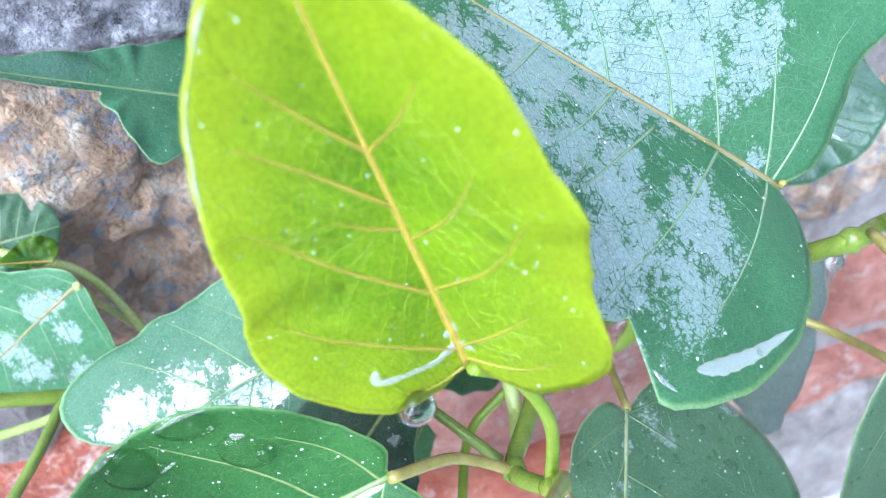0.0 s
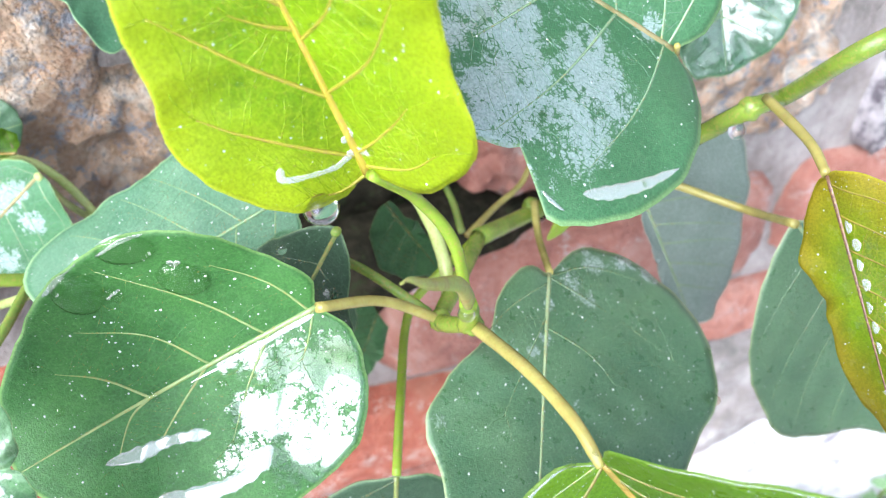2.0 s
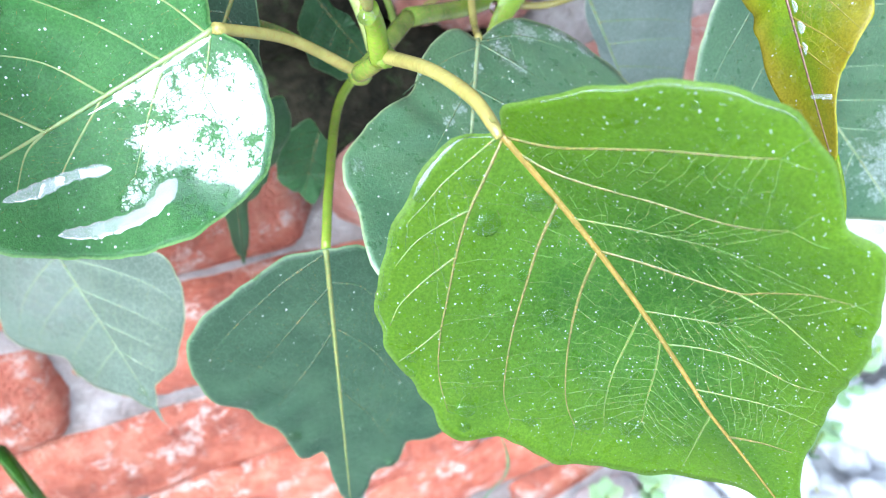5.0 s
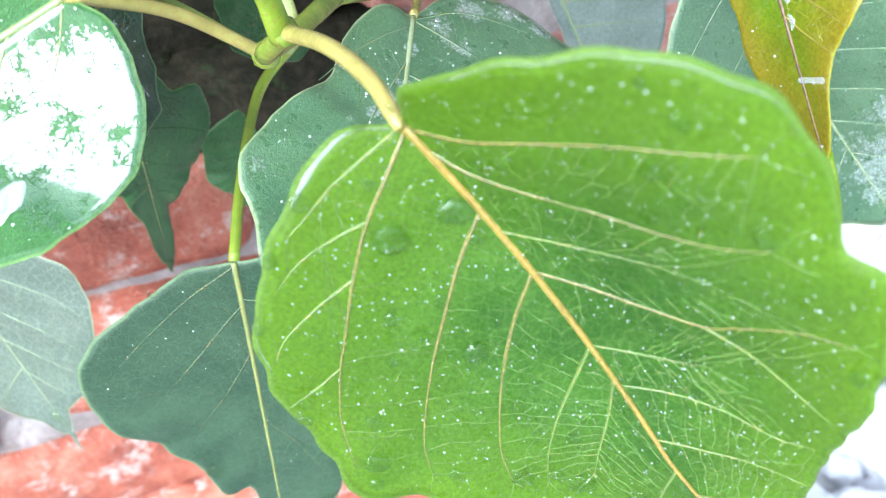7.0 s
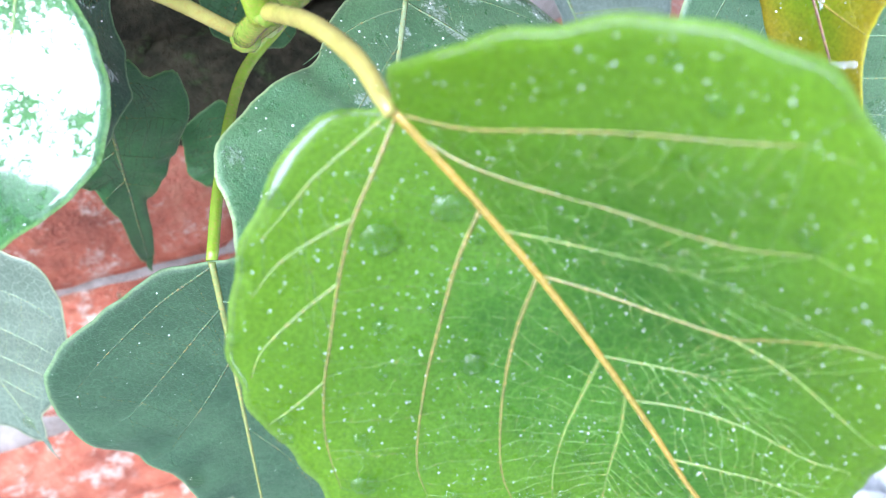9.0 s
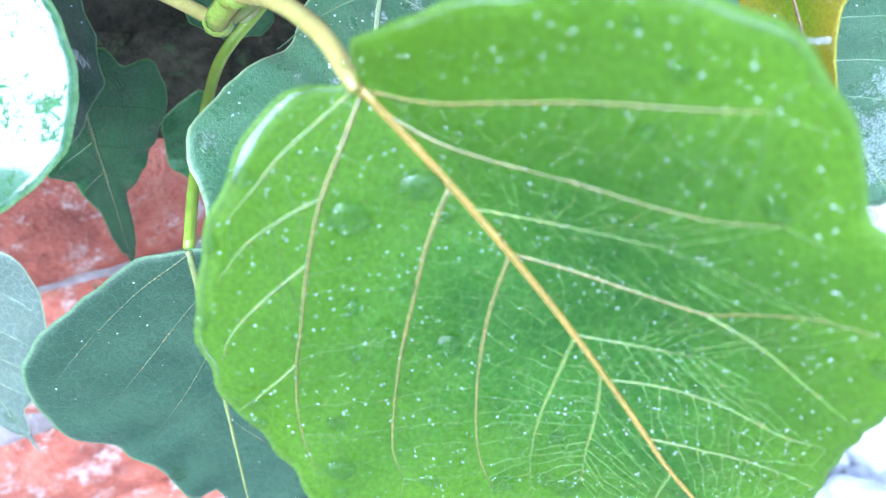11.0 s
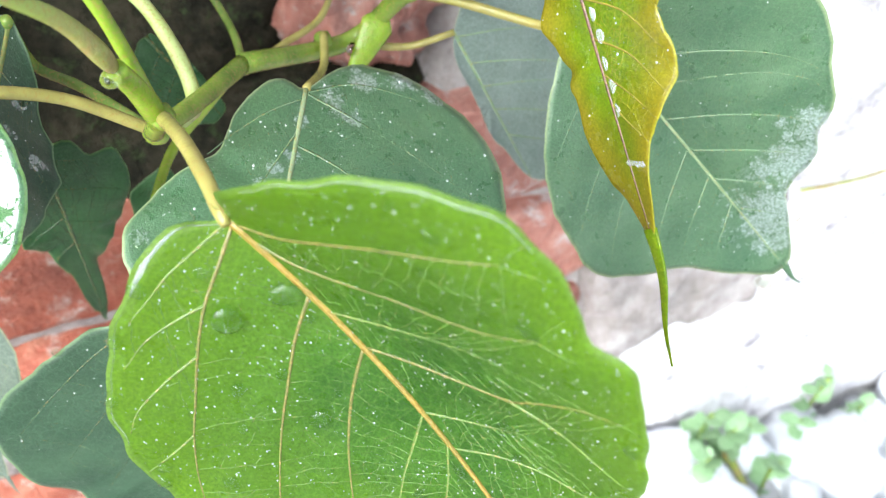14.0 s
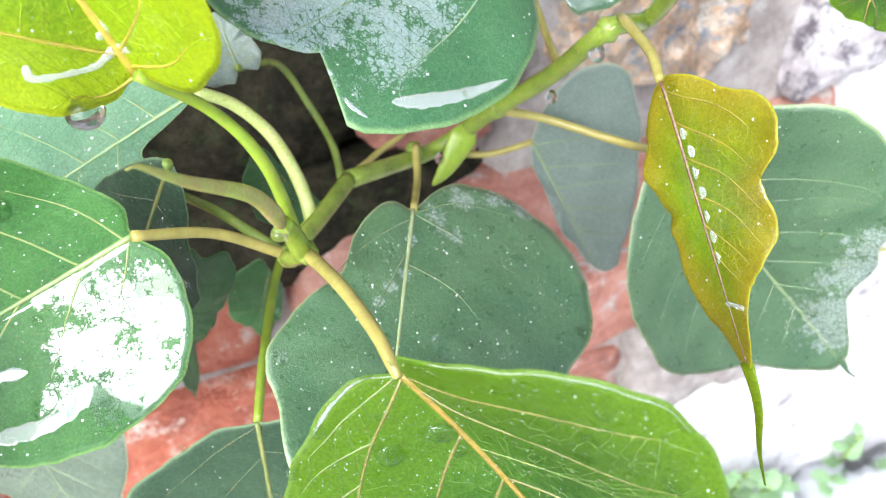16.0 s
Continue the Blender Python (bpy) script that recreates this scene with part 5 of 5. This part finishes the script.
# drops that hang from an edge or a stem
def hanging_drop(where, r, long=1.2):
    bm = bmesh.new()
    bmesh.ops.create_uvsphere(bm, u_segments=20, v_segments=14, radius=1.0)
    for v in bm.verts:
        v.co.z *= long
        if v.co.z > 0:
            v.co.x *= 1 - 0.35 * v.co.z / long
            v.co.y *= 1 - 0.35 * v.co.z / long
    for f in bm.faces:
        f.smooth = True
    me = bpy.data.meshes.new("rain_drop")
    bm.to_mesh(me)
    bm.free()
    me.materials.append(hung_water)
    ob = tagged(new("rain_drop", me), "clear rain drop hanging from the plant", "water drop", "hanging drops")
    ob.matrix_basis = pose(*where) @ Matrix.Scale(r, 4)


hanging_drop((0.0235, 0.0769, 0.5065), 0.0033, 0.9)
hanging_drop((0.1463, 0.1112, 0.4754), 0.0024)
hanging_drop((0.1400, 0.1225, 0.4580), 0.0018)
hanging_drop((0.1162, 0.1509, 0.4265), 0.0020)
hanging_drop((0.0502, 0.0738, 0.4738), 0.0019, 0.95)


# ---- weeds and litter on the ground ----
def blade(points, width, mat, name="grass_blade", label="thin green grass blade", category="grass"):
    path = spline(points, 16)
    v, f = tube(path, [width * (1 - (i / 16) ** 2 * 0.85) for i in range(17)], 6, 0.3)
    return tagged(new(name, mesh_of(name, v, f, mat)), label, category)


blade([(-0.11, 0.21, -0.08), (-0.105, 0.19, 0.15), (-0.09, 0.155, 0.29), (-0.0769, 0.1255, 0.296)], 0.0045, LEAF["fresh"], label="green grass blade at the wall")
blade([(0.112, 0.18, -0.08), (0.110, 0.15, 0.10), (0.1085, 0.115, 0.200), (0.1109, 0.1283, 0.2150)], 0.0014, LEAF["pale"], label="thin pale grass stem")
blade([(0.394, 0.196, -0.016), (0.389, 0.162, -0.006), (0.380, 0.112, -0.016)], 0.005, STEM["bud"], "twig", "dry brown twig lying on the rubble", "twig")
blade([(0.41, 0.205, 0.232), (0.47, 0.203, 0.226), (0.56, 0.206, 0.224)], 0.0018, STEM["bud"], "twig", "thin dry twig against the plaster", "twig")


def weed(x, y, seed, tall=0.07, count=16):
    """A small weed: a stalk with paired oval leaves."""
    rng = random.Random(seed)
    top = tagged(new("weed"), "small soft green weed growing in the rubble", "weed", "weeds at the wall foot")
    top.matrix_basis = pose(x, y, dip(x, y))
    path = spline([(0, 0, -0.01), (0.004, 0.002, tall * 0.5), (0.0, -0.006, tall)], 12)
    v, f = tube(path, [0.0014] * 13, 6)
    stalk = new("stalk", mesh_of("stalk", v, f, STEM["green"]))
    stalk.matrix_basis = top.matrix_basis
    child(stalk, top)
    for k in range(count):
        p = path[2 + k % 11]
        size = rng.uniform(0.010, 0.020)
        vs, fs = [], []
        for i in range(9):
            for q in (-1, 0, 1):
                a = i / 8
                vs.append((a * size, q * 0.42 * size * math.sin(math.pi * min(0.97, a * 0.9 + 0.05)), 0.15 * size * (a - a * a) - 0.05 * size * abs(q)))
        for i in range(8):
            for q in (0, 1):
                a = i * 3 + q
                fs.append((a, a + 1, a + 4, a + 3))
        leafy = new("weed_leaf", mesh_of("weed_leaf", vs, fs, LEAF["weed"]))
        leafy.matrix_basis = top.matrix_basis @ Matrix.Translation(p) @ pose(0, 0, 0, 0, rng.uniform(-50, 10), rng.uniform(0, 360))
        child(leafy, top)


for x, y, seed, tall in ((0.505, 0.195, 1, 0.10), (0.545, 0.180, 2, 0.07), (0.475, 0.185, 3, 0.06), (0.225, 0.175, 4, 0.07), (0.262, 0.165, 5, 0.06), (0.205, 0.150, 6, 0.05), (0.415, 0.150, 7, 0.05), (0.362, 0.182, 8, 0.07), (0.385, 0.176, 9, 0.05), (0.352, 0.165, 10, 0.05), (0.410, 0.183, 11, 0.05)):
    weed(x, y, seed, tall)

for s0, u0, r0, stretch, turn, high in (
        (12.4, -11.0, 2.75, 1.05, 0, 0.50), (15.5, -2.5, 2.5, 1.45, 55, 0.46), (37.6, -15.3, 2.1, 1.2, 90, 0.48), (23.4, -19.7, 1.35, 1, 0, 0.5), (-3.9, -3.2, 1.3, 1.2, 0, 0.5),
        (-0.9, -14.7, 1.5, 1.3, 0, 0.5), (2.6, -23.3, 1.3, 1.2, 0, 0.5), (10.0, -31.7, 1.15, 1, 0, 0.5), (27.8, -39.5, 1.3, 1.2, 30, 0.5), (25.4, -37.3, 1.15, 1, 0, 0.45),
        (21.2, -2.9, 1.05, 1.3, 40, 0.45), (26.2, -12.9, 1.25, 1.1, 0, 0.2), (53.7, 13.3, 1.5, 1.3, 0, 0.45), (60.6, 11.1, 1.1, 1, 0, 0.45), (3.9, -7.7, 1.2, 1.3, 40, 0.2),
        (42.6, -37.3, 2.1, 1.3, 30, 0.5), (45.7, -39.6, 1.3, 1.1, 0, 0.5), (32.6, 35.1, 1.5, 1.7, 10, 0.45), (18.1, 29.0, 1.15, 1, 0, 0.5), (13.0, 26.3, 1.0, 1.2, 0, 0.5),
        (13.1, 35.5, 1.1, 1.2, 0, 0.45), (6.4, 34.8, 0.8, 1, 0, 0.45), (4.0, 8.6, 0.8, 1, 0, 0.5), (30.9, 19.0, 0.65, 1, 0, 0.5), (57.1, 35.5, 1.3, 1.4, 0, 0.45),
        (35.5, -9.5, 0.8, 1, 0, 0.25), (29.6, -24.5, 1.0, 1, 0, 0.3), (36.6, -33.0, 1.5, 1.4, 20, 0.2), (63.7, -23.6, 1.9, 1.5, 60, 0.2), (61.8, -12.5, 1.3, 1.2, 0, 0.2),
        (60.6, -2.1, 1.5, 1.3, 0, 0.2), (54.6, -30.6, 1.5, 1.4, 40, 0.3), (71.5, -17.2, 2.3, 1.5, 50, 0.3), (67.2, -19.1, 1.3, 1, 0, 0.45), (80.5, -10.5, 2.0, 1.5, 50, 0.25), (-2.5, 1.0, 0.75, 1, 0, 0.5)):
    rain_drop(leaf_a, s0, u0, r0, stretch, turn, high)
rain_drop(leaf_l, 39.8, -27.8, 5.08, 1.25, 100, 0.50)
rain_drop(leaf_l, 20.2, -20.1, 4.73, 1.35, 130, 0.50)
rain_drop(leaf_l, 25.6, -31.0, 4.61, 1.50, 150, 0.50)
rain_drop(leaf_l, 34.4, -23.9, 1.90, 1.60, 120, 0.45)
rain_drop(leaf_l, 41.1, -0.0, 1.34, 1.00, 0, 0.45)
rain_drop(leaf_l, -0.2, -15.3, 1.09, 1.00, 0, 0.45)
rain_drop(leaf_l, 59.3, -7.2, 1.10, 1.00, 0, 0.45)
rain_drop(leaf_l, 57.3, -18.3, 1.08, 1.00, 0, 0.45)
rain_drop(leaf_l, 27.1, 5.0, 1.19, 1.00, 0, 0.45)
rain_drop(leaf_w, 30.4, -2.3, 0.73, 1.00, 0, 0.45)
rain_drop(leaf_w, 39.4, -1.4, 0.70, 1.00, 0, 0.45)
rain_drop(leaf_w, 31.0, -8.4, 0.97, 1.00, 0, 0.45)
rain_drop(leaf_w, 29.9, -9.2, 0.83, 1.00, 0, 0.45)
rain_drop(leaf_w, 27.0, 11.4, 0.68, 1.00, 0, 0.45)
rain_drop(leaf_w, 54.5, 11.1, 0.52, 1.00, 0, 0.45)
rain_drop(leaf_w, 39.3, -9.2, 0.59, 1.00, 0, 0.45)
rain_drop(leaf_w, 39.4, 13.7, 0.49, 1.00, 0, 0.45)
rain_drop(leaf_w, 5.9, -1.9, 0.68, 1.00, 0, 0.45)
rain_drop(leaf_w, 44.6, -10.9, 0.56, 1.00, 0, 0.45)
rain_drop(leaf_b, 18.3, -14.0, 1.60, 1.60, 140, 0.45)
rain_drop(leaf_b, 51.5, 23.6, 1.52, 2.00, 120, 0.45)
rain_drop(leaf_b, 32.7, 39.7, 0.97, 1.00, 0, 0.45)
rain_drop(leaf_b, 20.8, -0.0, 1.55, 1.70, 0, 0.45)
rain_drop(leaf_b, 6.2, 44.4, 0.92, 1.00, 0, 0.45)
rain_drop(leaf_b, 17.4, 38.8, 0.93, 1.00, 0, 0.45)
rain_drop(leaf_c, 0.9, 29.4, 1.11, 1.00, 0, 0.45)
rain_drop(leaf_c, 11.3, 52.0, 1.60, 1.00, 0, 0.45)
rain_drop(leaf_c, 25.1, 52.9, 2.49, 1.50, 90, 0.45)
rain_drop(leaf_c, 51.3, -28.0, 1.87, 1.60, 40, 0.45)
rain_drop(leaf_c, -3.5, 6.9, 0.93, 1.00, 0, 0.45)
rain_drop(leaf_d, 77.0, -16.2, 2.50, 1.00, 0, 0.45)
rain_drop(leaf_d, 97.3, 14.4, 2.24, 1.00, 0, 0.45)
rain_drop(leaf_d, 7.6, -19.7, 1.25, 1.00, 0, 0.45)
rain_drop(leaf_d, 40.5, 12.4, 1.38, 1.00, 0, 0.45)
rain_drop(leaf_e, 76.6, -0.5, 2.31, 1.00, 0, 0.45)
rain_drop(leaf_e, 64.3, -24.8, 2.15, 1.00, 0, 0.45)
rain_drop(leaf_r, 36.6, 39.7, 1.23, 1.00, 0, 0.45)
rain_drop(leaf_r, 11.9, 28.7, 1.02, 1.00, 0, 0.45)
rain_drop(leaf_r, 50.3, 20.1, 1.30, 1.00, 0, 0.45)
rain_drop(leaf_r, 106.1, -6.3, 2.73, 2.00, 20, 0.45)
rain_drop(leaf_r, 89.5, 11.9, 1.83, 1.00, 0, 0.45)
rain_drop(leaf_m, 27.0, 11.3, 4.06, 1.10, 0, 0.60)
